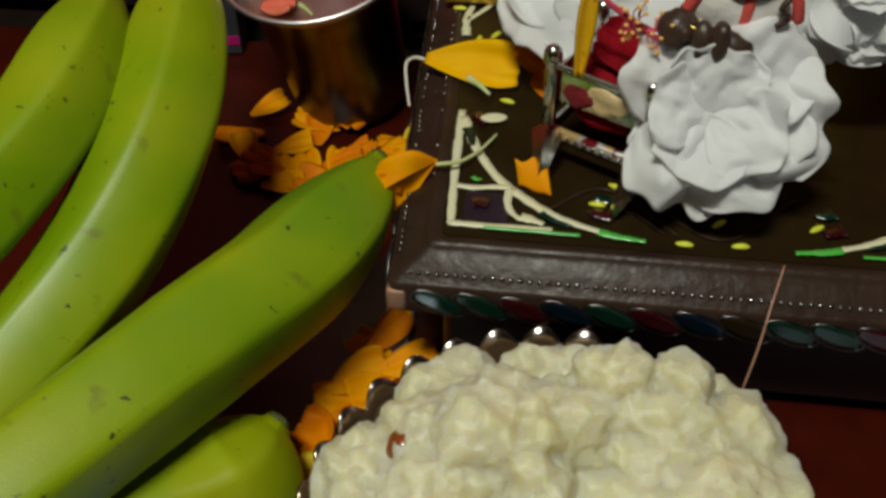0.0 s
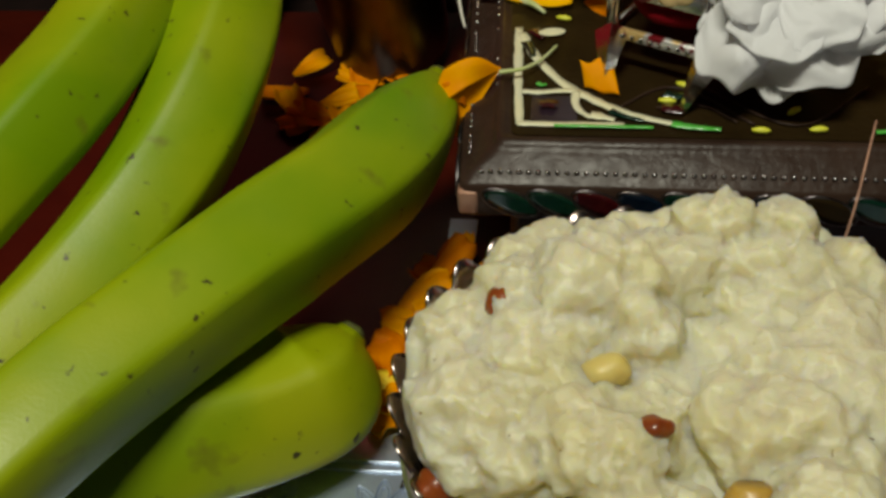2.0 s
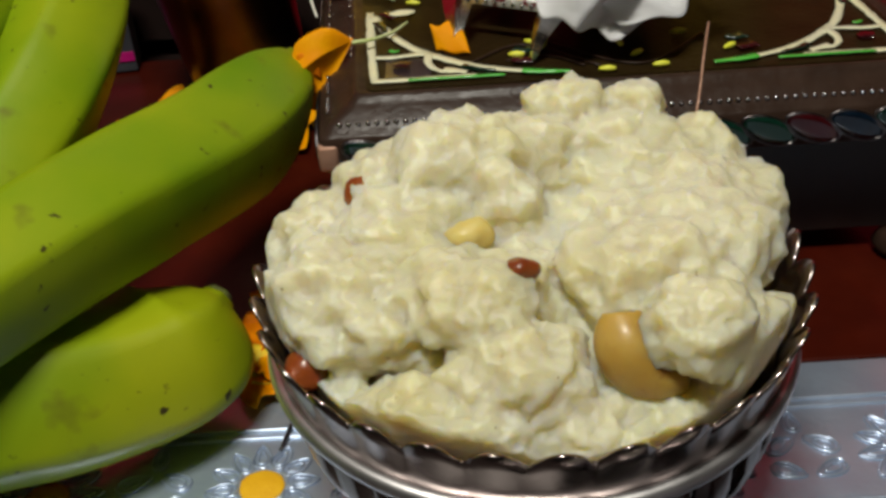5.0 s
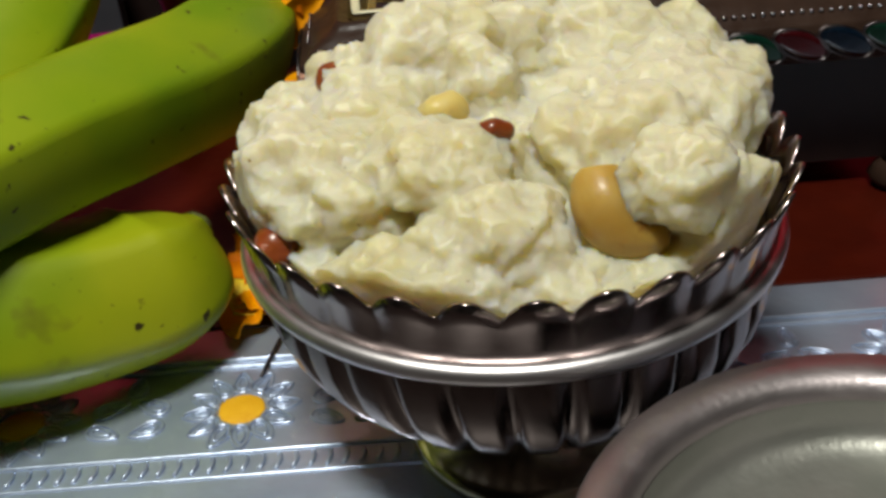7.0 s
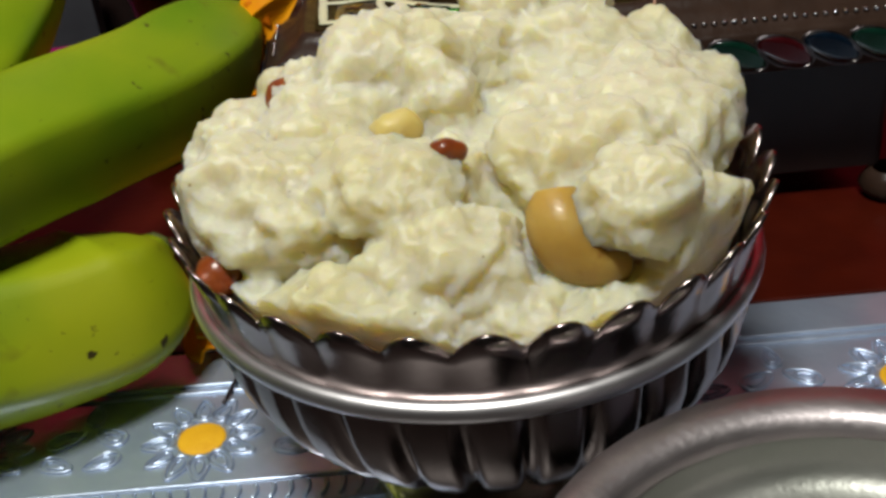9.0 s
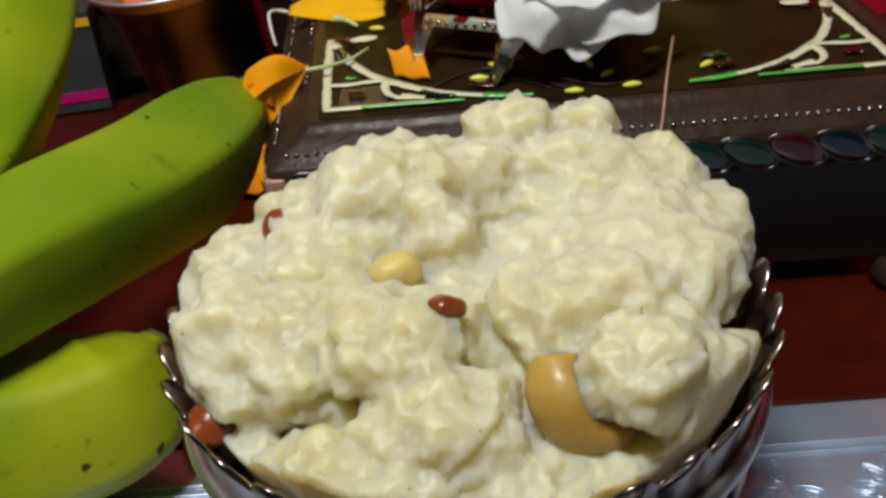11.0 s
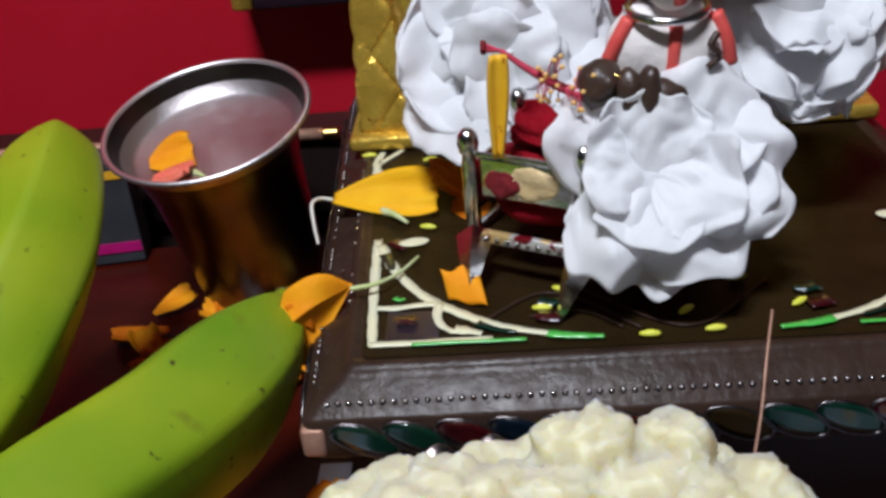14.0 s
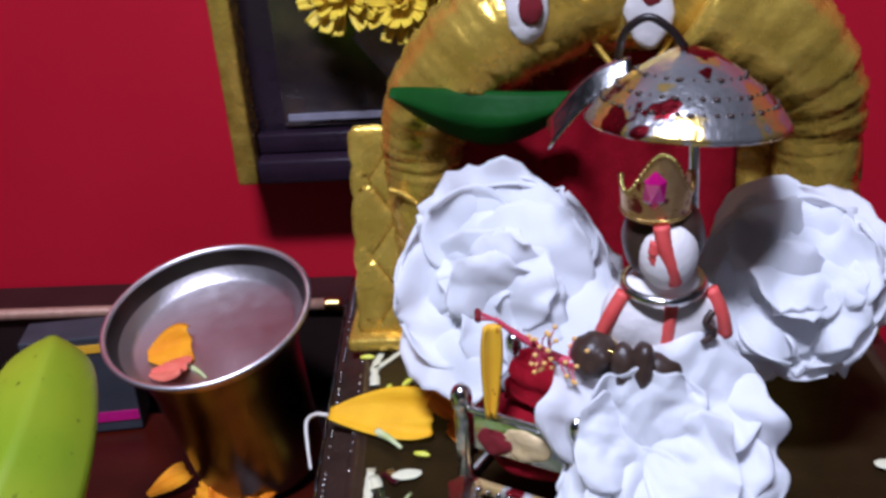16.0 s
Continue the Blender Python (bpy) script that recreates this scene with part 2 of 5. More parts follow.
def lathe(profile, n=64, wave=None, bm=None, close=False):
    """Turn a profile of (radius, z) round z. wave(i, angle) gives (radius offset, z offset) for the profile's point i."""
    bm = bm or bmesh.new()
    rings = []
    for i, (r, z) in enumerate(profile):
        ring = []
        for k in range(n):
            a = 2 * math.pi * k / n
            dr, dz = wave(i, a) if wave else (0, 0)
            ring.append(bm.verts.new(((r + dr) * math.cos(a), (r + dr) * math.sin(a), z + dz)))
        rings.append(ring)
    for a, b in zip(rings, rings[1:] + (rings[:1] if close else [])):
        for k in range(n):
            bm.faces.new((a[k], a[(k + 1) % n], b[(k + 1) % n], b[k]))
    return bm, rings


def spline(points, n):
    """Catmull-Rom through the points, n samples."""
    p = [Vector(q) for q in points]
    p = [2 * p[0] - p[1]] + p + [2 * p[-1] - p[-2]]
    out = []
    for k in range(n):
        u = k / (n - 1) * (len(p) - 3)
        i = min(int(u), len(p) - 4)
        t = u - i
        a, b, c, d = p[i:i + 4]
        out.append(0.5 * (2 * b + (c - a) * t + (2 * a - 5 * b + 4 * c - d) * t * t + (3 * b - a - 3 * c + d) * t ** 3))
    return out


def tube(points, radius, n=40, sides=12, shape=None, bm=None, caps=True):
    """A tube along a spline. radius(u) or a number; shape(u, angle) scales the section."""
    bm = bm or bmesh.new()
    pts = spline(points, n)
    up = Vector((0, 0, 1))
    rings = []
    for k, p in enumerate(pts):
        u = k / (n - 1)
        d = (pts[min(k + 1, n - 1)] - pts[max(k - 1, 0)]).normalized()
        s = d.cross(up)
        s = s.normalized() if s.length > 1e-4 else Vector((1, 0, 0))
        w = s.cross(d)
        r = radius(u) if callable(radius) else radius
        rings.append([bm.verts.new(p + r * (shape(u, 2 * math.pi * j / sides) if shape else 1) *
                                   (math.cos(2 * math.pi * j / sides) * s + math.sin(2 * math.pi * j / sides) * w)) for j in range(sides)])
    for a, b in zip(rings, rings[1:]):
        for j in range(sides):
            bm.faces.new((a[j], a[(j + 1) % sides], b[(j + 1) % sides], b[j]))
    if caps:
        bm.faces.new(rings[0][::-1])
        bm.faces.new(rings[-1])
    return bm


def blob(centre, radii, sub=3, rough=0.0, freq=60.0, seed=0.0, bm=None, turn=None):
    """An ellipsoid with a lumpy surface."""
    bm = bm or bmesh.new()
    made = bmesh.ops.create_icosphere(bm, subdivisions=sub, radius=1.0)["verts"]
    for v in made:
        q = Vector([a * b for a, b in zip(v.co, radii)])
        if turn:
            q = turn @ q
        q = Vector(centre) + q
        if rough:
            nn = v.co.normalized()
            q += (turn @ nn if turn else nn) * rough * (noise.noise(q * freq + Vector((seed, seed, seed))) + 0.5 * noise.noise(q * freq * 2.7 + Vector((seed, 0, 0))))
        v.co = q
    return bm


def sheet(fn, nu, nv, thick=0.0, bm=None, wrap=False):
    """A curved sheet fn(u, v) with u, v in 0..1, given a thickness along its normals."""
    bm = bm or bmesh.new()
    grid = [[Vector(fn(i / nu, j / nv)) for j in range(nv + 1)] for i in range(nu + 1)]
    def normal(i, j):
        a = grid[min(i + 1, nu)][j] - grid[max(i - 1, 0)][j]
        b = grid[i][min(j + 1, nv)] - grid[i][max(j - 1, 0)]
        c = a.cross(b)
        return c.normalized() if c.length > 1e-12 else Vector((0, 0, 1))
    tops = [[bm.verts.new(grid[i][j] + normal(i, j) * thick / 2) for j in range(nv + 1)] for i in range(nu + 1)]
    lows = [[bm.verts.new(grid[i][j] - normal(i, j) * thick / 2) for j in range(nv + 1)] for i in range(nu + 1)] if thick else None
    for i in range(nu):
        for j in range(nv):
            bm.faces.new((tops[i][j], tops[i + 1][j], tops[i + 1][j + 1], tops[i][j + 1]))
            if lows:
                bm.faces.new((lows[i][j], lows[i][j + 1], lows[i + 1][j + 1], lows[i + 1][j]))
    if lows:
        for i in range(nu):
            for j in (0, nv):
                bm.faces.new((tops[i][j], lows[i][j], lows[i + 1][j], tops[i + 1][j]))
        for j in range(nv):
            for i in (0, nu):
                bm.faces.new((tops[i][j], tops[i][j + 1], lows[i][j + 1], lows[i][j]))
    return bm


def let_light_through(m, share):
    """Thin petals pass some light on to their other side."""
    n, l, p = nodes_of(m)
    tr, mix, out = n.new("ShaderNodeBsdfTranslucent"), n.new("ShaderNodeMixShader"), n["Material Output"]
    tr.inputs["Color"].default_value = (0.95, 0.95, 0.97, 1)
    mix.inputs["Fac"].default_value = share
    l.new(p.outputs["BSDF"], mix.inputs[1])
    l.new(tr.outputs["BSDF"], mix.inputs[2])
    l.new(mix.outputs["Shader"], out.inputs["Surface"])


let_light_through(M["white_flower"], 0.46)


# ---- the room and the altar's surfaces ----
def wall(name, x0, x1, y0, y1, z0, z1, material, label):
    return single(name, box_bm(x0, x1, y0, y1, z0, z1), material, label, "wall", kind="structure", smooth=False)


wall("wall_back", -0.62, 0.62, 0.5305, 0.56, -0.02, 0.46, M["red_wall"], "bright red painted panel behind the altar")
wall("wall_north", -1.5, 1.5, 0.62, 0.70, -0.8, 1.9, M["plaster"], "plain plaster wall of the dim room")
wall("wall_south", -1.5, 1.5, -1.9, -1.8, -0.8, 1.9, M["plaster"], "plain plaster wall of the dim room")
wall("wall_west", -1.6, -1.5, -1.9, 0.7, -0.8, 1.9, M["plaster"], "plain plaster wall of the dim room")
wall("wall_east", 1.5, 1.6, -1.9, 0.7, -0.8, 1.9, M["plaster"], "plain plaster wall of the dim room")
tagged(wall("ceiling", -1.5, 1.5, -1.8, 0.7, 1.9, 2.0, M["plaster"], "plain plaster ceiling"), category="ceiling")
tagged(wall("floor", -1.5, 1.5, -1.8, 0.7, -0.9, -0.8, M["dark_wood"], "dark floor of the room"), category="floor")
altar_table = thing("altar_table", "dark lacquered wooden table that carries the altar", "table", pose(0, 0, -0.8))
part("tabletop", box_bm(-0.60, 0.60, -0.30, 0.53, 0.7600, 0.7885, 0.003), M["dark_wood"], altar_table, smooth=False)
for lx in (-0.55, 0.55):
    for ly in (-0.26, 0.48):
        part("leg", box_bm(lx - 0.03, lx + 0.03, ly - 0.03, ly + 0.03, 0, 0.7600, 0.003), M["dark_wood"], altar_table, smooth=False)


# ---- the embossed silver sheet ----
def loop_bm(cx, cy, rx, ry, turn, r, n=20, bm=None, z=0.0003):
    """A raised closed line, such as the outline of an embossed petal."""
    pts = []
    for k in range(n + 1):
        a = 2 * math.pi * k / n
        x, y = rx * math.cos(a), ry * math.sin(a) * (1 - 0.35 * math.cos(a))
        pts.append((cx + x * math.cos(turn) - y * math.sin(turn), cy + x * math.sin(turn) + y * math.cos(turn), z))
    return tube(pts, r, n + 12, 6, bm=bm, caps=False)


def silver_sheet():
    t = thing("silver_sheet", "embossed silver sheet with a flower border laid over the table", "altar cover")
    part("sheet", box_bm(-0.36, 0.40, 0.106, 0.196, -0.0113, 0.0, 0.0015), M["silver"], t)
    part("rolled_edge", tube([(-0.36, 0.104, -0.0012), (0.0, 0.1035, -0.0012), (0.40, 0.104, -0.0012)], 0.0038, 24, 16), M["silver"], t)
    for y, r in ((0.1295, 0.0007), (0.1385, 0.0008), (0.1755, 0.0007), (0.1790, 0.0008)):
        part("border_line", tube([(-0.36, y, 0), (0.0, y, 0), (0.40, y, 0)], r, 12, 8), M["silver"], t)
    hatch = bmesh.new()
    for k in range(170):
        x = -0.355 + 0.0044 * k
        tube([(x, 0.1312, 0.0001), (x + 0.0011, 0.134, 0.0006), (x + 0.0006, 0.1368, 0.0001)], 0.0006, 6, 6, bm=hatch)
    tagged(part("hatched_border", hatch, M["silver"], t), kind="stuff")
    outline = loop_bm(0, 0, 0.0046, 0.0025, 0, 0.00045)
    raised_petal = mesh_of("embossed_petal", loop_bm(-0.0004, 0, 0.0026, 0.0012, 0, 0.00035, bm=outline), M["silver"])
    for k in range(-5, 7):
        cx, cy = -0.037 + 0.062 * k, 0.1560
        for j in range(12):
            a = 2 * math.pi * j / 12 + 0.1
            ob = new("embossed_petal", raised_petal)
            ob.parent, ob.matrix_basis = t, pose(cx + 0.0117 * math.cos(a), cy + 0.0117 * math.sin(a), 0, 0, 0, math.degrees(a))
        dab = blob((cx, cy, 0.0), (0.0066, 0.0064, 0.0010), 3, 0.0003, 300, k)
        part("flower_centre", dab, M["haldi"], t, "turmeric yellow dab in the flower's middle")
        for dx, dy, size, a in ((0.0245, 0.004, 1.10, 29), (0.0245, -0.006, 1.04, -23), (0.0365, 0.004, 1.10, 149), (0.0365, -0.006, 1.04, -155), (0.0305, 0.013, 0.92, 90)):
            ob = new("embossed_leaf", raised_petal)
            ob.parent, ob.matrix_basis = t, pose(cx + dx, cy + dy, 0, 0, 0, a) @ Matrix.Diagonal((size, size, 1, 1))
    return t


silver_sheet()
maroon_tray = thing("lacquer_tray", "dark maroon lacquered tray under the petals and the stool", "tray")
part("board", box_bm(-0.36, 0.40, 0.1965, 0.4700, -0.0113, -0.0004, 0.001), M["maroon"], maroon_tray, smooth=False)
part("silver_strip", box_bm(-0.031, -0.020, 0.262, 0.300, -0.0003, 0.0006), M["silver"], maroon_tray, "strip of silver foil", smooth=False)

# ---- the bronze-clad low stool with enamel ----
BX0, BX1, BY0, BY1, TOP = -0.019, 0.196, 0.2385, 0.475, 0.0745


def skew(x, y):
    """The stool's sides lean a little out of square."""
    return x - 0.055 * (y - 0.24), y


def rect_sweep(profile, close_top=True, close_bottom=True):
    """Rings of the stool's outline, from (inset, z)."""
    bm = bmesh.new()
    rings = []
    for inset, z in profile:
        ring = []
        for cx, cy, a0 in ((BX1, BY1, 0), (BX0, BY1, 90), (BX0, BY0, 180), (BX1, BY0, 270)):
            sx, sy = (1 if cx == BX1 else -1), (1 if cy == BY1 else -1)
            r = 0.003
            for j in range(4):
                a = radians(a0 + 30 * j)
                x = cx - sx * (inset + r) + r * math.cos(a)
                y = cy - sy * (inset + r) + r * math.sin(a)
                ring.append(bm.verts.new((*skew(x, y), z)))
        rings.append(ring)
    for a, b in zip(rings, rings[1:]):
        for k in range(len(a)):
            bm.faces.new((a[k], a[(k + 1) % len(a)], b[(k + 1) % len(a)], b[k]))
    if close_bottom:
        bm.faces.new(rings[0][::-1])
    if close_top:
        bm.faces.new(rings[-1])
    return bm


def ribbon(points, width, z, n=24, thick=0.0005, taper=0.0):
    """A flat painted stroke of enamel, a little proud of the top."""
    pts = spline([(*skew(x, y), z) for x, y in points], n + 1)
    def fn(u, v):
        k = min(int(round(u * n)), n)
        d = (pts[min(k + 1, n)] - pts[max(k - 1, 0)]).normalized()
        w = width * (1 - taper * u) * (1 + 0.35 * noise.noise(pts[k] * 420))
        return pts[k] + Vector((-d.y, d.x, 0)) * (v - 0.5) * w
    return sheet(fn, n, 2, thick)


def low_stool():
    t = thing("low_stool", "dark bronze-clad low puja stool with enamel painted top", "stool")
    part("top_frame", rect_sweep(((0.006, 0.0525), (0.001, 0.0535), (0.0, 0.0545), (0.0, 0.0655), (0.0010, 0.0668), (0.0020, 0.0672),
                                  (0.0030, 0.0690), (0.0100, 0.0722), (0.0115, 0.0738), (0.0125, 0.0752), (0.0140, 0.0752), (0.0150, 0.0745), (0.0165, 0.0740))), M["chowki"], t)
    part("top_panel", rect_sweep(((0.0166, 0.0715), (0.0166, TOP), (0.0170, TOP))), M["chowki_top"], t, "dark brown panel with a painted flower design", smooth=False)
    # the shade below the overhanging top is put into this near-black colour
    part("under_box", rect_sweep(((0.016, 0.010), (0.016, 0.0524))), M["dark_wood"], t, "recessed side, coloured near black for the shade under the top", smooth=False)
    for x in (BX0 + 0.014, BX1 - 0.014):
        for y in (BY0 + 0.014, BY1 - 0.014):
            lx, ly = skew(x, y)
            part("foot", lathe([(0.0, 0.0005), (0.008, 0.0005), (0.010, 0.004), (0.008, 0.008), (0.006, 0.0098)], 20)[0], M["chowki"], t, at=pose(lx, ly, 0))
    beads = bmesh.new()
    for inset, z, step in ((0.0032, 0.0697, 0.0030), (0.0118, 0.0745, 0.0052)):
        k = 0
        while BX0 + inset + 0.004 + step * k < BX1 - inset:
            x, y = skew(BX0 + inset + 0.004 + step * k, BY0 + inset)
            if inset < 0.01:
                blob((x, y, z), (0.0010, 0.0008, 0.0008), 1, bm=beads)
            k += 1
        k = 0
        while BY0 + inset + 0.004 + step * k < BY1 - inset:
            x, y = skew(BX0 + inset, BY0 + inset + 0.004 + step * k)
            if random.random() < 0.7:
                blob((x, y, z), (0.0007, 0.0011, 0.0007), 1, bm=beads)
            k += 1
    tagged(part("beading", beads, M["bead"], t, "small tin beads along the edge"), kind="stuff")
    # slanted leaf-shaped enamel drops along the front and the side
    tints = ("enamel_green", "enamel_green", "enamel_red", "enamel_blue", "enamel_green", "enamel_red", "enamel_blue", "chowki_top")
    def drop():
        return sheet(lambda u, v: ((u - 0.5) * 0.0165 + 0.001 * math.sin(math.pi * u), -0.0006 * math.sin(math.pi * u), (0.5 - u) * 0.0062 + (v - 0.5) * 0.0086 * math.sin(math.pi * min(1, 0.06 + 0.9 * u)) ** 0.7), 12, 4, 0.0010)
    shared = {name: mesh_of("enamel_drop", drop(), M[name]) for name in set(tints)}
    rim = mesh_of("drop_rim", tube([((math.cos(a) * 0.0090), -0.0004, -math.cos(a) * 0.0030 + 0.0046 * math.sin(a)) for a in [2 * math.pi * k / 14 for k in range(15)]], 0.00050, 34, 6, caps=False), M["drop_edge"])
    for k in range(14):
        x, y = skew(BX0 + 0.0165 + 0.0140 * k, BY0 - 0.0004)
        for me in (shared[tints[k % 8]], rim):
            ob = new(me.name, me)
            ob.parent, ob.matrix_basis = t, pose(x, y, 0.0602)
    for k in range(14):
        x, y = skew(BX0 - 0.0004, BY0 + 0.0165 + 0.0150 * k)
        for me in (shared[tints[(k + 3) % 8]], rim):
            ob = new(me.name, me)
            ob.parent, ob.matrix_basis = t, pose(x, y, 0.0602, 0, 0, -90)
    part("corner_patch", box_bm(BX0 - 0.0006, BX0 + 0.0062, BY0 - 0.0006, BY0 + 0.006, 0.0548, 0.0640, 0.0012), M["copper_patch"], t, "bare copper patch on the corner")
    # painted design: a corner square with a long leaf spray, mirrored to the other corner
    Z = TOP + 0.0005
    def mirrored(points):
        return [(0.175 - x, y) for x, y in points]
    strokes = (
        ("painted_line", ((0.0003, 0.322), (0.0000, 0.300), (0.0000, 0.280), (0.0004, 0.2605)), 0.0031, "enamel_white"),
        ("painted_line", ((-0.0004, 0.2606), (0.012, 0.2604), (0.024, 0.2606), (0.034, 0.2606)), 0.0025, "enamel_white"),
        ("painted_line", ((0.0012, 0.318), (0.0060, 0.302), (0.0135, 0.287), (0.0200, 0.2790)), 0.0033, "enamel_white"),
        ("painted_leaf", ((0.0195, 0.2795), (0.030, 0.2705), (0.041, 0.2645), (0.056, 0.2595)), 0.0036, "enamel_white"),
        ("painted_line", ((0.0012, 0.2792), (0.007, 0.2786), (0.013, 0.2796), (0.0195, 0.2800)), 0.0022, "enamel_white"),
        ("painted_leaf", ((0.0195, 0.279), (0.0188, 0.273), (0.0200, 0.268), (0.0235, 0.2640)), 0.0034, "enamel_white"),
        ("painted_leaf", ((0.0235, 0.2655), (0.027, 0.2645), (0.031, 0.2628)), 0.0040, "enamel_white"),
        ("green_leaf", ((0.0300, 0.2680), (0.0345, 0.2648), (0.0405, 0.2625)), 0.0028, "enamel_green"),
        ("green_leaf", ((0.0030, 0.3110), (0.0045, 0.3060), (0.0052, 0.3010)), 0.0042, "enamel_green"),
        ("green_line", ((0.0115, 0.2588), (0.025, 0.2588), (0.043, 0.2586)), 0.0013, "glitter_green"),
        ("green_leaf", ((0.0490, 0.2608), (0.055, 0.2592), (0.0640, 0.2580)), 0.0034, "glitter_green"),
        ("green_leaf", ((0.0065, 0.2835), (0.0078, 0.2822), (0.0095, 0.2828)), 0.0018, "glitter_green"),
        ("red_petal", ((0.0052, 0.3190), (0.0075, 0.3165), (0.0100, 0.3140)), 0.0048, "enamel_red"),
        ("red_petal", ((0.0070, 0.2705), (0.0095, 0.2712), (0.0125, 0.2700)), 0.0044, "enamel_red"),
        ("red_petal", ((0.0470, 0.2700), (0.0500, 0.2688), (0.0535, 0.2680)), 0.0050, "enamel_red"),
        ("green_leaf", ((0.0485, 0.2775), (0.0520, 0.2760), (0.0550, 0.2770)), 0.0050, "enamel_green"),
    )
    for k, (name, pts, width, tint) in enumerate(strokes):
        taper = 0.55 if "leaf" in name or "seed" in name else 0.1
        part(name, ribbon(pts, width, Z + 0.00008 * k, taper=taper), M[tint], t)
        part(name, ribbon(mirrored(pts), width, Z + 0.00008 * k, taper=taper), M[tint], t)
    for pts, width in ((((-0.0015, 0.372), (-0.0020, 0.385), (0.000, 0.394)), 0.0036), (((-0.002, 0.383), (0.003, 0.389), (0.008, 0.396)), 0.0026)):
        part("painted_leaf", ribbon(pts, width, Z, taper=0.3), M["enamel_white"], t)
    for pts in (((0.030, 0.268), (0.052, 0.283), (0.075, 0.262)), ((0.060, 0.284), (0.088, 0.262), (0.115, 0.284)), ((0.045, 0.2705), (0.060, 0.272), (0.070, 0.263))):
        part("raised_line", ribbon(pts, 0.0009, Z + 0.0002), M["chowki"], t)
    for x, y, a in ((0.0122, 0.3168, 8), (0.1628, 0.3168, -8), (0.0845, 0.2865, 5)):
        part("painted_seed", blob((0, 0, 0), (0.0050, 0.0027, 0.0004), 3, 0.0003, 300, x * 90), M["enamel_white"], t, at=pose(*skew(x, y), Z + 0.0014, 0, 0, a))
    part("dark_square", box_bm(0.0026, 0.0178, 0.2628, 0.2772, TOP, TOP + 0.0003), M["frame_dark"], t, smooth=False)
    return t


low_stool()


# ---- bananas ----
def banana_bunch():
    t = thing("banana_bunch", "bunch of unripe green bananas with brown specks on the sheet", "bananas")
    def banana(points, r, seed, blunt=0.68):
        def radius(u):
            grow = min(1.0, (u / 0.10) ** 0.5 * 0.55 + 0.45) if u < 0.10 else 1.0
            end = 1.0 if u < blunt else max(0.20, math.cos((u - blunt) / (1 - blunt) * math.pi / 2) ** 0.62)
            return r * (0.72 + 0.28 * min(1.0, u / 0.48)) * grow * end * (1 + 0.02 * math.sin(u * 9 + seed))
        def section(u, a):
            c = (a + seed + 0.4 * u) % (2 * math.pi / 5) - math.pi / 5
            return 0.36 + 0.64 * (0.885 / math.cos(c)) + 0.05 + 0.005 * math.sin(3 * a + 7 * u)
        body = tube(points, radius, 70, 50, section)
        ob = part("banana", body, M["banana"], t)
        p, q = Vector(points[-1]), Vector(points[-2])
        d = (p - q).normalized()
        part("dry_tip", blob(p + d * 0.0006, (r * 0.20, r * 0.20, 0.0020), 2, 0.0004, 400, seed, turn=d.to_track_quat("Z", "Y").to_matrix()), M["banana_nub"], ob)
        return ob
    banana(((-0.150, 0.070, 0.060), (-0.117, 0.128, 0.070), (-0.0895, 0.1735, 0.0715), (-0.0705, 0.208, 0.0685), (-0.052, 0.241, 0.0655), (-0.039, 0.271, 0.0665), (-0.0320, 0.2965, 0.0700)), 0.0200, 0.6)
    banana(((-0.185, 0.085, 0.045), (-0.162, 0.140, 0.048), (-0.136, 0.190, 0.055), (-0.115, 0.236, 0.0690), (-0.105, 0.280, 0.0880), (-0.109, 0.328, 0.1040), (-0.116, 0.352, 0.108)), 0.0185, 2.1)
    banana(((-0.200, 0.090, 0.060), (-0.180, 0.150, 0.072), (-0.158, 0.210, 0.086), (-0.140, 0.262, 0.098), (-0.135, 0.300, 0.108), (-0.137, 0.335, 0.113)), 0.0170, 3.7)
    banana(((-0.182, 0.095, 0.050), (-0.138, 0.132, 0.043), (-0.105, 0.156, 0.0345), (-0.080, 0.172, 0.0280), (-0.0620, 0.1870, 0.0262), (-0.0510, 0.2045, 0.0325)), 0.0230, 5.0, 0.76)
    banana(((-0.205, 0.075, 0.030), (-0.180, 0.130, 0.026), (-0.156, 0.185, 0.0210), (-0.136, 0.232, 0.0200), (-0.126, 0.262, 0.024)), 0.0185, 1.4)
    part("crown", blob((-0.168, 0.068, 0.047), (0.030, 0.020, 0.026), 3, 0.006, 60, 2.0), M["banana_nub"], t, "thick stalk where the bananas join")
    return t


banana_bunch()


# ---- the silver bowl of halwa ----
BOWL = (0.0394, 0.1510)


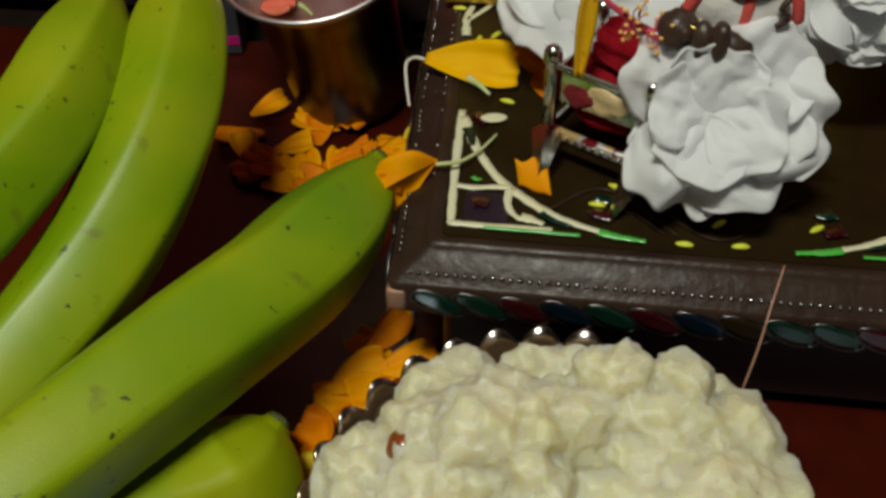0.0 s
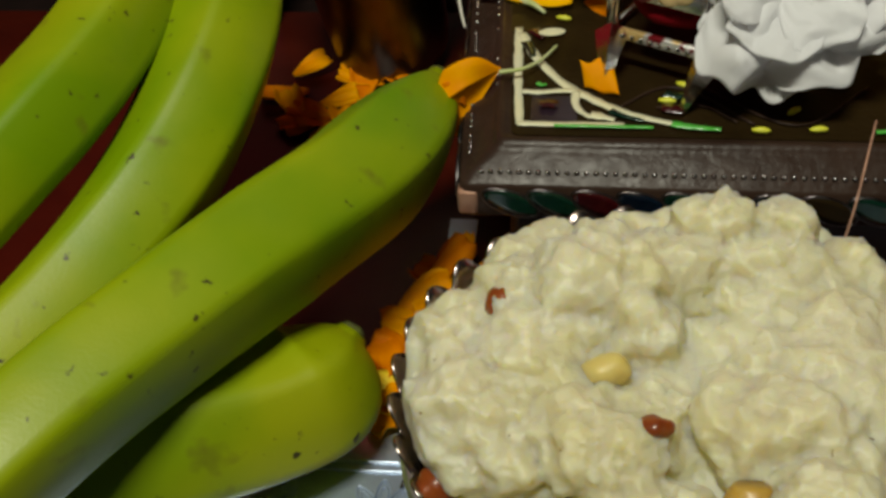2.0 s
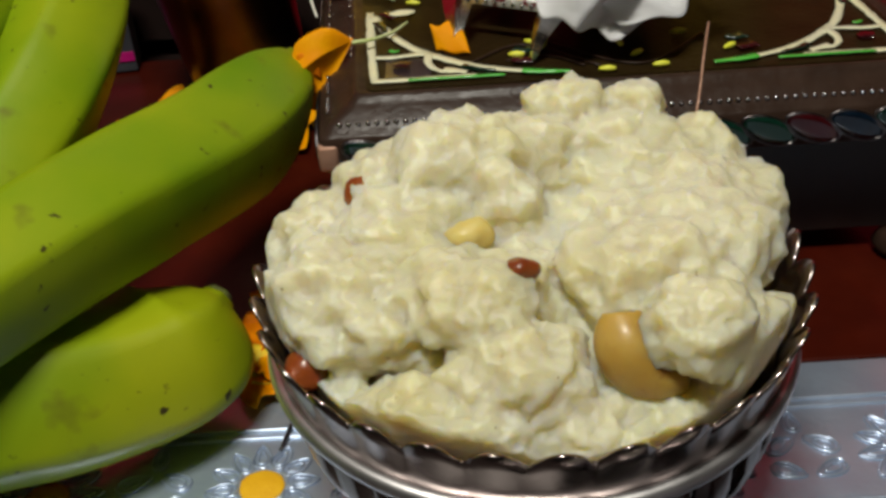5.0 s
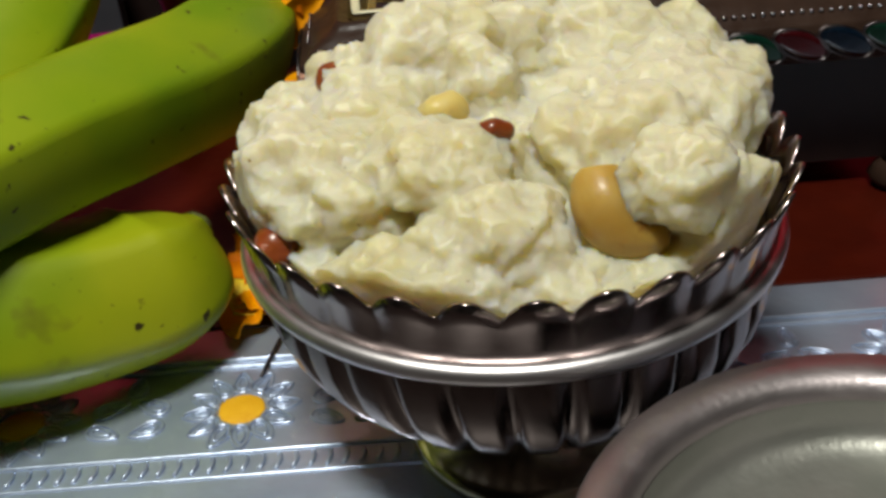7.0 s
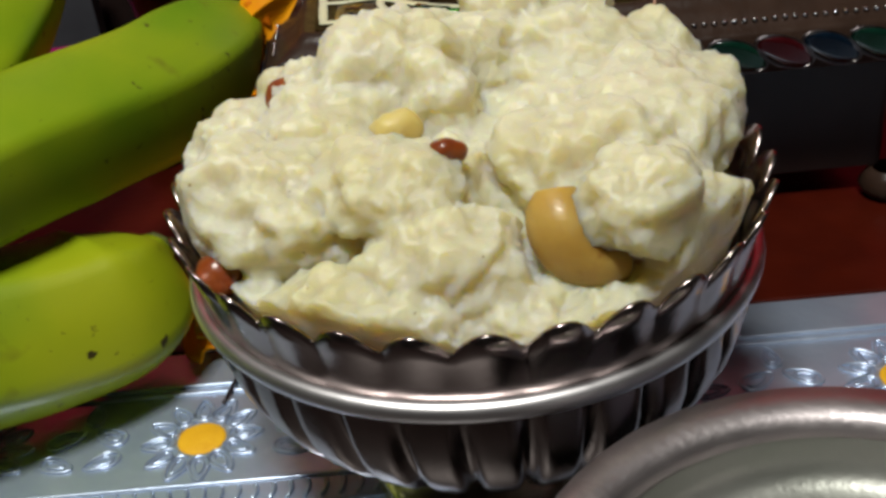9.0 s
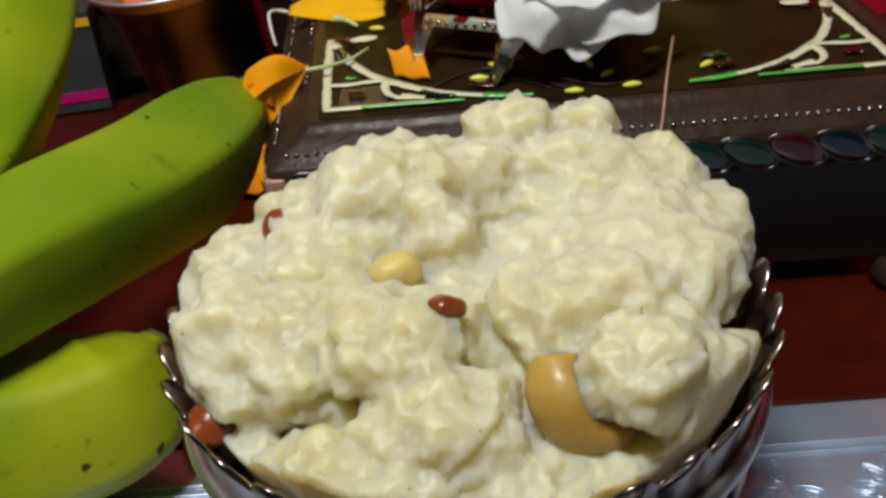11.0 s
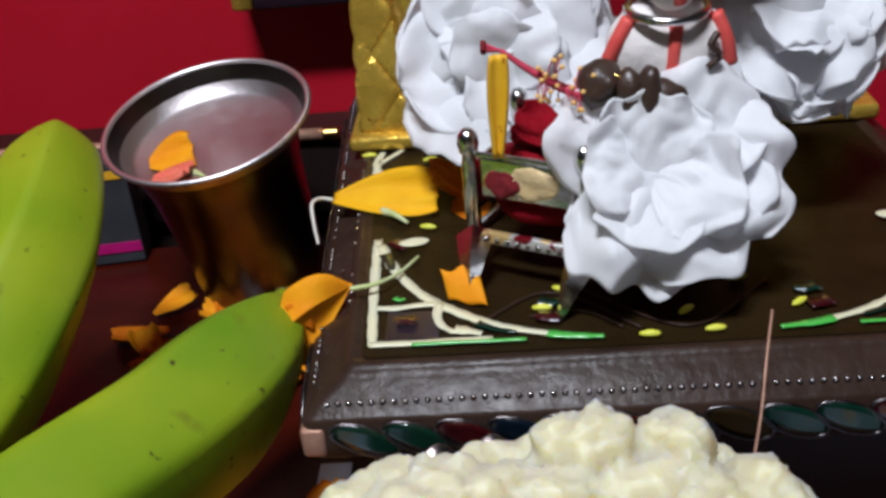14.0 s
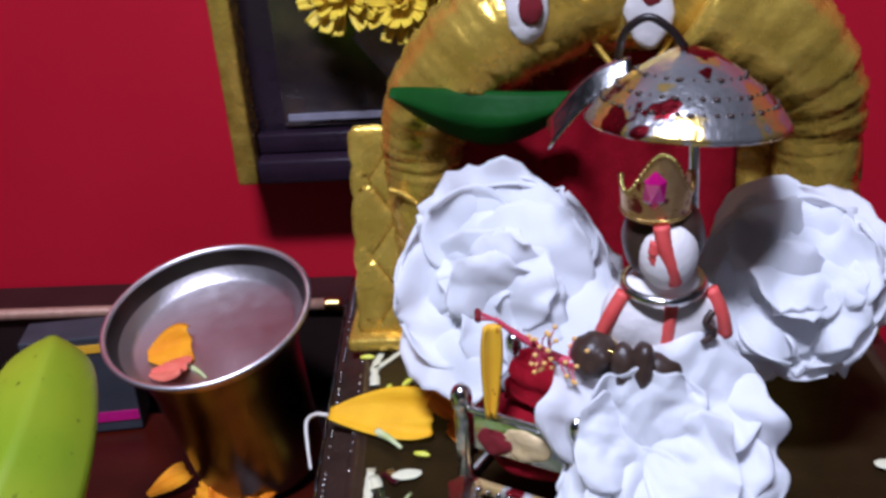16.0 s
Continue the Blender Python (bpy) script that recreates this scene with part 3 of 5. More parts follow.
def halwa_bowl():
    t = thing("pedestal_bowl", "fluted silver pedestal bowl with a scalloped rim", "bowl", pose(*BOWL, 0))
    scallops, first = 31, radians(-101)
    def lip(i, a):
        s = abs(math.cos((a - first) * scallops / 2))
        top = (s ** 0.8) * 0.0060 - 0.0058
        fold = (0, 0.0006, 0.0016, 0.0026, 0.0026, 0.0016, 0.0006, 0)[i] * (s - 0.5)
        return (fold, top if i in (3, 4) else top * 0.45 if i in (2, 5) else 0)
    part("rim", lathe([(0.0620, 0.0590), (0.0628, 0.0650), (0.0637, 0.0710), (0.0653, 0.0770), (0.0645, 0.0772), (0.0622, 0.0710), (0.0606, 0.0650), (0.0596, 0.0590)], 372, lip)[0], M["bowl"], t, "scalloped upper rim of the bowl")
    part("band", lathe([(0.0630 + 0.0020 * math.cos(a), 0.0585 + 0.0023 * math.sin(a)) for a in [2 * math.pi * k / 14 for k in range(14)]], 128, close=True)[0], M["bowl_band"], t, "rolled band round the bowl, its highlight put into a lighter colour")
    def lean(z):
        """The bowl stands a little aslant: its foot is set forward of its rim."""
        return 0.0020 * (1 - z / 0.058), -0.0120 * (1 - z / 0.058)
    def aslant(made):
        for v in made[0].verts:
            dx, dy = lean(v.co.z)
            v.co.x, v.co.y = v.co.x + dx, v.co.y + dy
        return made[0]
    def flute(i, a):
        s = abs(math.cos((a - first) * scallops / 2))
        depth = (0.0, 0.0024, 0.0042, 0.0048, 0.0048, 0.0046, 0.0044, 0.0040, 0.0, 0.0)[i]
        swell = min(1.0, 1.25 * s ** 0.55)
        return (depth * (swell - 0.75), -0.0030 * swell if i == 7 else 0)
    part("body", aslant(lathe([(0.0618, 0.0580), (0.0615, 0.0540), (0.0603, 0.0480), (0.0580, 0.0420), (0.0545, 0.0365), (0.0500, 0.0318), (0.0445, 0.0280), (0.0375, 0.0252), (0.0280, 0.0235), (0.0180, 0.0230)], 372, flute)), M["bowl_body"], t, "fluted body of the bowl, dark with tarnish and painted-in reflections")
    part("inside", lathe([(0.0596, 0.0600), (0.0560, 0.0500), (0.0500, 0.0400), (0.0300, 0.0320), (0.0, 0.0310)], 64)[0], M["bowl"], t)
    part("foot", aslant(lathe([(0.0195, 0.0240), (0.0198, 0.0190), (0.0208, 0.0145), (0.0232, 0.0100), (0.0262, 0.0068), (0.0285, 0.0052), (0.0296, 0.0046), (0.0304, 0.0036), (0.0309, 0.0022), (0.0305, 0.0008), (0.0290, 0.0003), (0.022, 0.0003)], 96)), M["bowl_foot"], t, "smooth flared foot")
    return t


halwa_bowl()


def halwa():
    bm = bmesh.new()
    blob((0.0395, 0.1510, 0.056), (0.0570, 0.0570, 0.0190), 5, 0.004, 70, 1.0, bm=bm)
    blob((0.0400, 0.1520, 0.0650), (0.0500, 0.0450, 0.0225), 5, 0.004, 90, 3.0, bm=bm)
    blob((0.0260, 0.1420, 0.0690), (0.0340, 0.0300, 0.0190), 5, 0.003, 110, 5.0, bm=bm)
    blob((0.0600, 0.1620, 0.0760), (0.0300, 0.0230, 0.0170), 5, 0.003, 110, 8.0, bm=bm)
    # centre and radii of each spooned chunk, and how blocky it is
    chunks = (
        (-0.0035, 0.1360, 0.0800, 0.0180, 0.0190, 0.0120, 0.5), (-0.0085, 0.1560, 0.0790, 0.0150, 0.0150, 0.0115, 0.5), (0.0080, 0.1250, 0.0810, 0.0110, 0.0110, 0.0085, 0.4),
        (0.0250, 0.1650, 0.0915, 0.0165, 0.0140, 0.0140, 0.8), (0.0130, 0.1500, 0.0860, 0.0150, 0.0160, 0.0110, 0.5), (0.0340, 0.1560, 0.0900, 0.0090, 0.0130, 0.0110, 0.6),
        (0.0230, 0.1250, 0.0850, 0.0150, 0.0140, 0.0100, 0.5), (0.0330, 0.1100, 0.0800, 0.0130, 0.0110, 0.0080, 0.5), (0.0400, 0.1040, 0.0765, 0.0085, 0.0075, 0.0070, 0.4),
        (0.0520, 0.1830, 0.0965, 0.0100, 0.0090, 0.0105, 0.5), (0.0700, 0.1840, 0.0970, 0.0072, 0.0080, 0.0080, 0.4), (0.0610, 0.1800, 0.0900, 0.0150, 0.0110, 0.0090, 0.4),
        (0.0740, 0.1480, 0.0830, 0.0240, 0.0270, 0.0125, 0.3), (0.0620, 0.1330, 0.0850, 0.0170, 0.0180, 0.0100, 0.4), (0.0850, 0.1600, 0.0830, 0.0150, 0.0150, 0.0110, 0.5),
        (0.0740, 0.1180, 0.0810, 0.0150, 0.0130, 0.0090, 0.5), (0.0705, 0.1070, 0.0870, 0.0115, 0.0090, 0.0078, 0.4), (0.0640, 0.1020, 0.0680, 0.0120, 0.0090, 0.0065, 0.4), (0.0810, 0.1080, 0.0730, 0.0110, 0.0100, 0.0080, 0.4),
        (0.0120, 0.1030, 0.0690, 0.0180, 0.0130, 0.0095, 0.7), (0.0280, 0.0965, 0.0690, 0.0120, 0.0090, 0.0080, 0.5), (0.0420, 0.1060, 0.0690, 0.0160, 0.0120, 0.0080, 0.4), (-0.0060, 0.1130, 0.0660, 0.0080, 0.0080, 0.0070, 0.4),
        (0.0510, 0.0960, 0.0655, 0.0110, 0.0070, 0.0050, 0.4), (0.0680, 0.0970, 0.0665, 0.0100, 0.0070, 0.0045, 0.4), (0.0900, 0.1200, 0.0700, 0.0110, 0.0130, 0.0090, 0.5),
        (0.0050, 0.1650, 0.0840, 0.0140, 0.0150, 0.0110, 0.5), (0.0440, 0.1720, 0.0920, 0.0140, 0.0120, 0.0105, 0.5), (0.0800, 0.1760, 0.0870, 0.0140, 0.0120, 0.0095, 0.5), (0.0600, 0.1740, 0.0910, 0.0190, 0.0130, 0.0100, 0.4), (0.0120, 0.1820, 0.0790, 0.0170, 0.0150, 0.0120, 0.4), (0.0400, 0.1920, 0.0790, 0.0180, 0.0120, 0.0120, 0.4), (0.0750, 0.1850, 0.0800, 0.0160, 0.0120, 0.0100, 0.4),
        (0.0370, 0.1370, 0.0800, 0.0140, 0.0140, 0.0090, 0.4), (-0.0160, 0.1400, 0.0720, 0.0080, 0.0120, 0.0080, 0.4))
    rnd = random.Random(11)
    for k, (x, y, z, rx, ry, rz, blocky) in enumerate(chunks):
        # each chunk is broken off along a few rough planes
        planes = [(Vector((rnd.gauss(0, 1), rnd.gauss(0, 1), rnd.gauss(0, 0.8))).normalized(), rnd.uniform(0.82, 1.02)) for _ in range(8)]
        made = bmesh.ops.create_icosphere(bm, subdivisions=5, radius=1.0)["verts"]
        size = (rx + ry + rz) / 3
        for v in made:
            n = v.co.normalized()
            flat = min([1.15] + [d / n.dot(p) for p, d in planes if n.dot(p) > 0.3])
            q = Vector((n.x * rx, n.y * ry, n.z * rz))
            w = q * 95 + Vector((3.1 * k, 1.7 * k, 0.9 * k))
            crumble = 0.0036 * noise.noise(w) + 0.0024 * noise.noise(w * 2.3) + 0.0011 * noise.noise(w * 4.9) + 0.0007 * noise.noise(w * 9.7)
            v.co = Vector((x, y, z)) + q * (1 + (blocky + 0.3) * (flat - 1) + 0.05) + n * crumble * min(1.0, size / 0.010)
    # crumbs of semolina stuck to the chunks, thickest along their torn edges
    spots = [v.co.copy() for v in bm.verts if v.co.z > 0.064 and rnd.random() < 0.020 + 0.10 * max(0.0, noise.noise(v.co * 120))]
    for q in spots:
        c = rnd.uniform(0.0005, 0.0012)
        turn = Euler((rnd.uniform(0, 6), rnd.uniform(0, 6), rnd.uniform(0, 6))).to_matrix()
        tips = [bm.verts.new(q + turn @ (Vector(e) * c)) for e in ((1, 0, 0), (-1, 0, 0), (0, 0.8, 0), (0, -0.8, 0), (0, 0, 0.8), (0, 0, -0.8))]
        for i, j in ((0, 2), (2, 1), (1, 3), (3, 0)):
            bm.faces.new((tips[i], tips[j], tips[4]))
            bm.faces.new((tips[j], tips[i], tips[5]))
    for v in bm.verts:
        d = Vector((v.co.x - BOWL[0], v.co.y - BOWL[1], 0))
        most = 0.0530 + 0.33 * max(0.0, v.co.z - 0.050) if v.co.z < 0.0760 else 0.0620
        if d.length > most:
            v.co.x, v.co.y = BOWL[0] + d.x / d.length * most, BOWL[1] + d.y / d.length * most
    ob = single("halwa", bm, M["halwa"], "heap of pale crumbly semolina halwa in the bowl", "sweet")
    re = ob.modifiers.new("merge", "REMESH")
    re.mode, re.voxel_size, re.use_smooth_shade = "VOXEL", 0.00055, True
    sm = ob.modifiers.new("settle", "SMOOTH")
    sm.factor, sm.iterations = 0.5, 4
    for name, kind, size, strength in (("lumps", "CLOUDS", 0.0090, 0.0016), ("grains", "CLOUDS", 0.0010, 0.0005)):
        tex = bpy.data.textures.new(name, kind)
        tex.noise_scale, tex.noise_depth = size, 1
        d = ob.modifiers.new(name, "DISPLACE")
        d.texture, d.strength, d.mid_level, d.texture_coords = tex, strength, 0.5, "GLOBAL"
    return ob


halwa()
for k, (x, y, z, r, m, n, c) in enumerate(((0.0352, 0.1226, 0.0938, 0.0040, "raisin", "raisin", "raisin"), (0.0010, 0.1590, 0.0928, 0.0050, "raisin", "raisin", "raisin"),
                                          (-0.0110, 0.1190, 0.0730, 0.0056, "raisin", "raisin", "raisin"), (0.0255, 0.1395, 0.0918, 0.0056, "pale_cashew", "cashew", "nut"))):
    single(n, blob((x, y, z), (r, r * 0.8, r * 0.75), 3, r * 0.35, 0.6 / r, k * 2.0), M[m], "brown fried raisin half sunk in the halwa" if n == "raisin" else "golden cashew piece half sunk in the halwa", c, group=n + "s in the halwa")
single("cashew", tube(((0.0552, 0.1130, 0.0885), (0.0555, 0.1090, 0.0830), (0.0600, 0.1070, 0.0775), (0.0675, 0.1075, 0.0755)), lambda u: 0.0064 * math.sin(math.pi * (0.10 + 0.80 * u)) ** 0.45, 40, 28, lambda u, a: 1 + 0.05 * math.sin(3 * a + 9 * u)),
       add_spots(M["cashew"], (0.20, 0.07, 0.006), 130, 0.58, 0.72, seed=7.0), "large golden cashew half buried in the halwa", "nut", group="cashews in the halwa")
single("dry_strand", tube(((0.0885, 0.1970, 0.0800), (0.0915, 0.2040, 0.0900), (0.0940, 0.2120, 0.0985), (0.0975, 0.2230, 0.1040)), 0.00035, 20, 6), M["copper_patch"], "thin brown strand sticking out of the halwa", "strand")


# ---- the steel dish in front ----
def steel_dish():
    t = thing("steel_dish", "shallow steel dish with a broad flat lip", "dish", pose(0.091, 0.0330, -0.0115))
    part("wall", lathe([(0.0, 0.0005), (0.030, 0.0005), (0.034, 0.003), (0.041, 0.030), (0.0445, 0.062), (0.0460, 0.0685), (0.0515, 0.0700), (0.0525, 0.0695), (0.0530, 0.0705), (0.0522, 0.0716), (0.0470, 0.0708), (0.0448, 0.0696), (0.0440, 0.0670)], 96)[0], M["matt_steel"], t, "dull steel wall with a broad lip")
    part("inside", lathe([(0.0439, 0.0672), (0.0432, 0.0640), (0.0420, 0.0610), (0.0395, 0.0592), (0.0360, 0.0585), (0.0, 0.0580)], 96)[0], M["dish_inside"], t, "pale scrubbed steel inside")
    return t


steel_dish()
single("leaf", sheet(lambda u, v: (0.078 + 0.034 * u, 0.020 + 0.016 * u + (v - 0.5) * 0.018 * math.sin(math.pi * (0.04 + 0.94 * u)), 0.0480 + 0.004 * math.sin(math.pi * u)), 16, 6, 0.0005), M["leaf"], "green leaf lying in the steel dish", "leaf")


# ---- the steel tumbler ----
def tumbler():
    n = Vector((-0.0779, -0.231, 1)).normalized()
    axis = Vector((-0.0783, 0.4043, 0.0903))
    turn = n.to_track_quat("Z", "Y").to_matrix().to_4x4()
    t = thing("tumbler", "steel tumbler with a flared rim leaning on the petals", "tumbler", Matrix.Translation(axis - n * 0.0870) @ turn)
    # outer wall, painted far darker than the inside for its dark reflections
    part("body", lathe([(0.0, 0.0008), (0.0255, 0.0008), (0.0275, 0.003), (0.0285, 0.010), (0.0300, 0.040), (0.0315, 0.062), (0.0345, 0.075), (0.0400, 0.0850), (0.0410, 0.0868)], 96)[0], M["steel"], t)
    part("rim", lathe([(0.0413 + 0.0012 * math.cos(a), 0.0870 + 0.0011 * math.sin(a)) for a in [2 * math.pi * k / 10 for k in range(10)]], 96, close=True)[0], M["bowl_band"], t, "rolled bright rim")
    part("inside", lathe([(0.0408, 0.0864), (0.0385, 0.0815), (0.0340, 0.0765), (0.0320, 0.0752), (0.0, 0.0750)], 96)[0], M["matt_steel"], t, "scrubbed steel inside")
    return t


tumbler()


# ---- petals ----
def petal_bm(length, width, curl, twist, seed, ruffle=0.10, fold=0.0, thick=0.0005, notch=0.12):
    """A marigold ray: narrow at the foot, broad and frilled at the end, curled along its length."""
    def fn(u, v):
        w = width * (0.10 + 0.90 * math.sin(math.pi * min(0.98, 0.04 + 0.62 * u)) ** 0.9) * (1.0 if u < 0.8 else 1.0 - 1.6 * (u - 0.8) ** 1.5)
        s = (v - 0.5) * 2
        x = length * (u - notch * 0.25 * (u ** 6) * abs(math.sin(4.5 * s + seed)))
        y = s * w / 2
        z = curl * length * u * u + fold * abs(s) * w + ruffle * width * u * math.sin(6.5 * s + seed + 2 * u) * (0.3 + abs(s))
        a = twist * u
        return (x, y * math.cos(a) - z * math.sin(a), y * math.sin(a) + z * math.cos(a))
    return sheet(fn, 18, 10, thick)


def marigold_petal(place, length, width, turn, curl=0.3, twist=0.3, seed=0.0, tint="marigold", label="orange marigold petal lying on the silver sheet", fold=0.1):
    return single("marigold_petal", petal_bm(length, width, curl, twist, seed, fold=fold), M[tint], label, "petal", pose(*place, *turn), group="scattered marigold petals")


STOOL_PETAL = "orange marigold petal lying on the stool"
marigold_petal((-0.0220, 0.3500, 0.0775), 0.0390, 0.0185, (25, -4, -10), 0.05, 0.4, 1.0, "golden_petal", "long yellow-orange marigold petal on the stool's edge", 0.12)
marigold_petal((0.0300, 0.3500, 0.0760), 0.0220, 0.0150, (-40, -25, 195), 0.2, 0.4, 2.0, "marigold_deep", STOOL_PETAL, 0.15)
marigold_petal((0.0200, 0.3420, 0.0758), 0.0180, 0.0130, (45, -15, -30), 0.2, 0.5, 3.0, "marigold_deep", STOOL_PETAL, 0.15)
def square_petal(u, v):
    low = Vector((0.0201, 0.2810, 0.0757)).lerp(Vector((0.0315, 0.2765, 0.0757)), u)
    high = Vector((0.0181, 0.2852, 0.0835)).lerp(Vector((0.0282, 0.2876, 0.0835)), u)
    p = low.lerp(high, v)
    p.z += 0.0012 * math.sin(math.pi * v) + 0.0005 * math.sin(9 * u + 2 * v)
    p.y -= 0.0012 * math.sin(5 * u) * v
    return p


single("marigold_petal", sheet(square_petal, 14, 12, 0.0005), M["marigold"], "squarish orange marigold petal leaning at the throne's leg", "petal", group="scattered marigold petals")


def hanging_petal(u, v):
    """A broad marigold ray that fans out from its stalk and folds over the stool's corner."""
    foot, top, low = Vector((-0.0085, 0.2870, 0.0795)), Vector((-0.0275, 0.2815, 0.0800)), Vector((-0.0225, 0.2755, 0.0600))
    out = top.lerp(low, v)
    out += Vector((-0.0060, -0.0030, -0.0010)) * math.sin(math.pi * v) + Vector((0, 0, 0.0022)) * math.sin(11 * v + 1.0)
    p = foot.lerp(out, u ** 0.8)
    p += Vector((0.0, -0.7, 0.5)) * (0.0050 * math.sin(math.pi * u) * math.sin(math.pi * min(1, v * 1.3)) + 0.0009 * math.sin(13 * v + 3 * u) * u)
    return p + Vector((0.0022, 0.0, 0.0045)) * math.sin(math.pi * u) * (1 - v) ** 2


def curled_edge(u, v):
    """The petal's rolled upper edge."""
    a = 4.2 * v
    r = 0.0034 * (0.35 + 0.65 * math.sin(math.pi * (0.1 + 0.8 * u)))
    c = Vector((-0.0260, 0.2795, 0.0770)).lerp(Vector((-0.0225, 0.2785, 0.0690)), u)
    return c + Vector((r * math.cos(a), -0.3 * r * math.sin(a), r * math.sin(a)))


corner_petal = thing("marigold_petal", "curled orange marigold petal hanging off the stool's corner", "petal", group="scattered marigold petals")
part("blade", sheet(hanging_petal, 24, 24, 0.0005), M["marigold"], corner_petal)
part("rolled_edge", sheet(curled_edge, 14, 14, 0.0005), M["marigold_deep"], corner_petal)
single("petal_stalk", tube(((-0.0225, 0.3495, 0.0775), (-0.0265, 0.3480, 0.0790), (-0.0285, 0.3420, 0.0800), (-0.0270, 0.3330, 0.0770), (-0.0245, 0.3230, 0.0745)), lambda u: 0.0008 * (1 - 0.4 * u), 30, 8), M["white_stalk"], "thin white stalk of a petal, hooked over the edge", "stalk")
single("petal_stalk", tube(((-0.0090, 0.2850, 0.0790), (-0.0010, 0.2875, 0.0790), (0.0050, 0.2960, 0.0775), (0.0100, 0.3070, 0.0765)), lambda u: 0.0008 * (1 - 0.4 * u), 24, 8), M["green_stalk"], "thin pale green petal stalk on the stool", "stalk")
single("petal_stalk", tube(((-0.0040, 0.3400, 0.0765), (0.0005, 0.3350, 0.0775), (0.0050, 0.3310, 0.0762)), lambda u: 0.0016 * (1 - 0.6 * u), 16, 8), M["green_stalk"], "short yellow-green flower stub on the stool", "stalk")
for k, (x, y, length, width, turn, tint) in enumerate((
        (-0.022, 0.256, 0.022, 0.013, 150, "marigold"), (-0.014, 0.248, 0.026, 0.015, 205, "marigold"), (-0.030, 0.238, 0.022, 0.012, 240, "marigold_deep"),
        (-0.026, 0.240, 0.024, 0.015, 190, "marigold"), (-0.028, 0.208, 0.020, 0.018, 200, "yellow_petal"), (-0.030, 0.214, 0.024, 0.014, 160, "marigold_deep"),
        (-0.026, 0.270, 0.016, 0.011, 80, "marigold"), (-0.034, 0.230, 0.022, 0.013, 250, "marigold"), (-0.036, 0.216, 0.022, 0.012, 262, "marigold"),
        (-0.060, 0.352, 0.026, 0.020, 170, "marigold_deep"), (-0.076, 0.352, 0.024, 0.018, 120, "marigold"), (-0.046, 0.346, 0.024, 0.016, 140, "marigold_deep"),
        (-0.096, 0.372, 0.024, 0.018, 220, "marigold_deep"), (-0.088, 0.356, 0.022, 0.016, 20, "marigold_deep"),
        (-0.078, 0.362, 0.024, 0.016, 20, "marigold_deep"), (-0.064, 0.356, 0.022, 0.014, 100, "marigold"), (-0.092, 0.366, 0.022, 0.014, 160, "marigold_deep"),
        (-0.050, 0.368, 0.022, 0.014, 60, "marigold"), (-0.108, 0.390, 0.024, 0.015, 200, "marigold_deep"), (-0.118, 0.402, 0.020, 0.013, 40, "marigold"),
        (-0.042, 0.352, 0.024, 0.014, 110, "marigold"), (-0.086, 0.346, 0.020, 0.013, 300, "marigold_deep"), (-0.072, 0.340, 0.022, 0.013, 230, "marigold_deep"),
        (-0.1000, 0.3758, 0.019, 0.0130, 20, "marigold"),
        (-0.0808, 0.3840, 0.021, 0.0145, 97, "marigold_deep"),
        (-0.0724, 0.3964, 0.023, 0.0130, 174, "marigold"),
        (-0.0629, 0.4110, 0.019, 0.0145, 251, "marigold_deep"),
        (-0.0535, 0.3937, 0.021, 0.0130, 328, "marigold"),
        (-0.0690, 0.3669, 0.023, 0.0145, 45, "marigold_deep"),
        (-0.1074, 0.3658, 0.019, 0.0130, 122, "marigold"),
        (-0.0882, 0.3663, 0.021, 0.0145, 199, "marigold_deep"),
        (-0.0593, 0.3837, 0.023, 0.0130, 276, "marigold"),
        (-0.056, 0.384, 0.020, 0.014, 10, "marigold"), (-0.038, 0.376, 0.022, 0.012, 80, "yellow_petal"), (-0.100, 0.352, 0.020, 0.013, 10, "marigold"))):
    marigold_petal((x, y, 0.0016 + 0.0008 * (k % 3)), length, width, (random.uniform(-6, 6), random.uniform(-6, 0), turn), random.uniform(0.02, 0.16), random.uniform(-0.4, 0.4), k * 1.3, tint)
for k, (x, y, z, length, width, turn, tint) in enumerate(((-0.0440, 0.2400, 0.0050, 0.0240, 0.0170, 34, "marigold"), (-0.0270, 0.2490, 0.0075, 0.0230, 0.0150, 22, "marigold"),
                                                         (-0.0490, 0.2330, 0.0050, 0.0260, 0.0150, -68, "marigold_deep"), (-0.0330, 0.2580, 0.0060, 0.0230, 0.0120, 60, "marigold_deep"))):
    marigold_petal((x, y, z), length, width, (random.uniform(4, 12), -6, turn), 0.05, 0.35, 3.1 * k, tint, "broad orange marigold petal on the lacquered tray by the bowl")
marigold_petal((-0.0470, 0.2135, 0.0030), 0.0270, 0.0200, (8, -3, -64), 0.06, 0.25, 2.7, "marigold", "broad yellow-orange marigold petal lying under the bowl's rim")
single("straw", tube(((-0.0285, 0.1900, 0.0012), (-0.0305, 0.1800, 0.0016), (-0.0330, 0.1690, 0.0010)), 0.0006, 12, 6), M["dark_wood"], "short dark straw on the silver sheet", "straw")
marigold_petal((-0.1020, 0.3960, 0.0755), 0.0190, 0.0190, (25, -12, 10), 0.1, 0.3, 2.2, "marigold", "yellow-orange petal floating in the steel tumbler", 0.1)
marigold_petal((-0.0990, 0.3880, 0.0730), 0.0170, 0.0140, (15, -8, -10), 0.1, -0.2, 4.2, "pink_petal", "pink petal floating in the steel tumbler", 0.1)
single("petal_stalk", tube(((-0.0850, 0.3910, 0.0745), (-0.0795, 0.3870, 0.0740), (-0.0755, 0.3830, 0.0735)), lambda u: 0.0013 * (1 - 0.7 * u), 12, 8), M["green_stalk"], "yellow-green flower stub in the tumbler", "stalk")

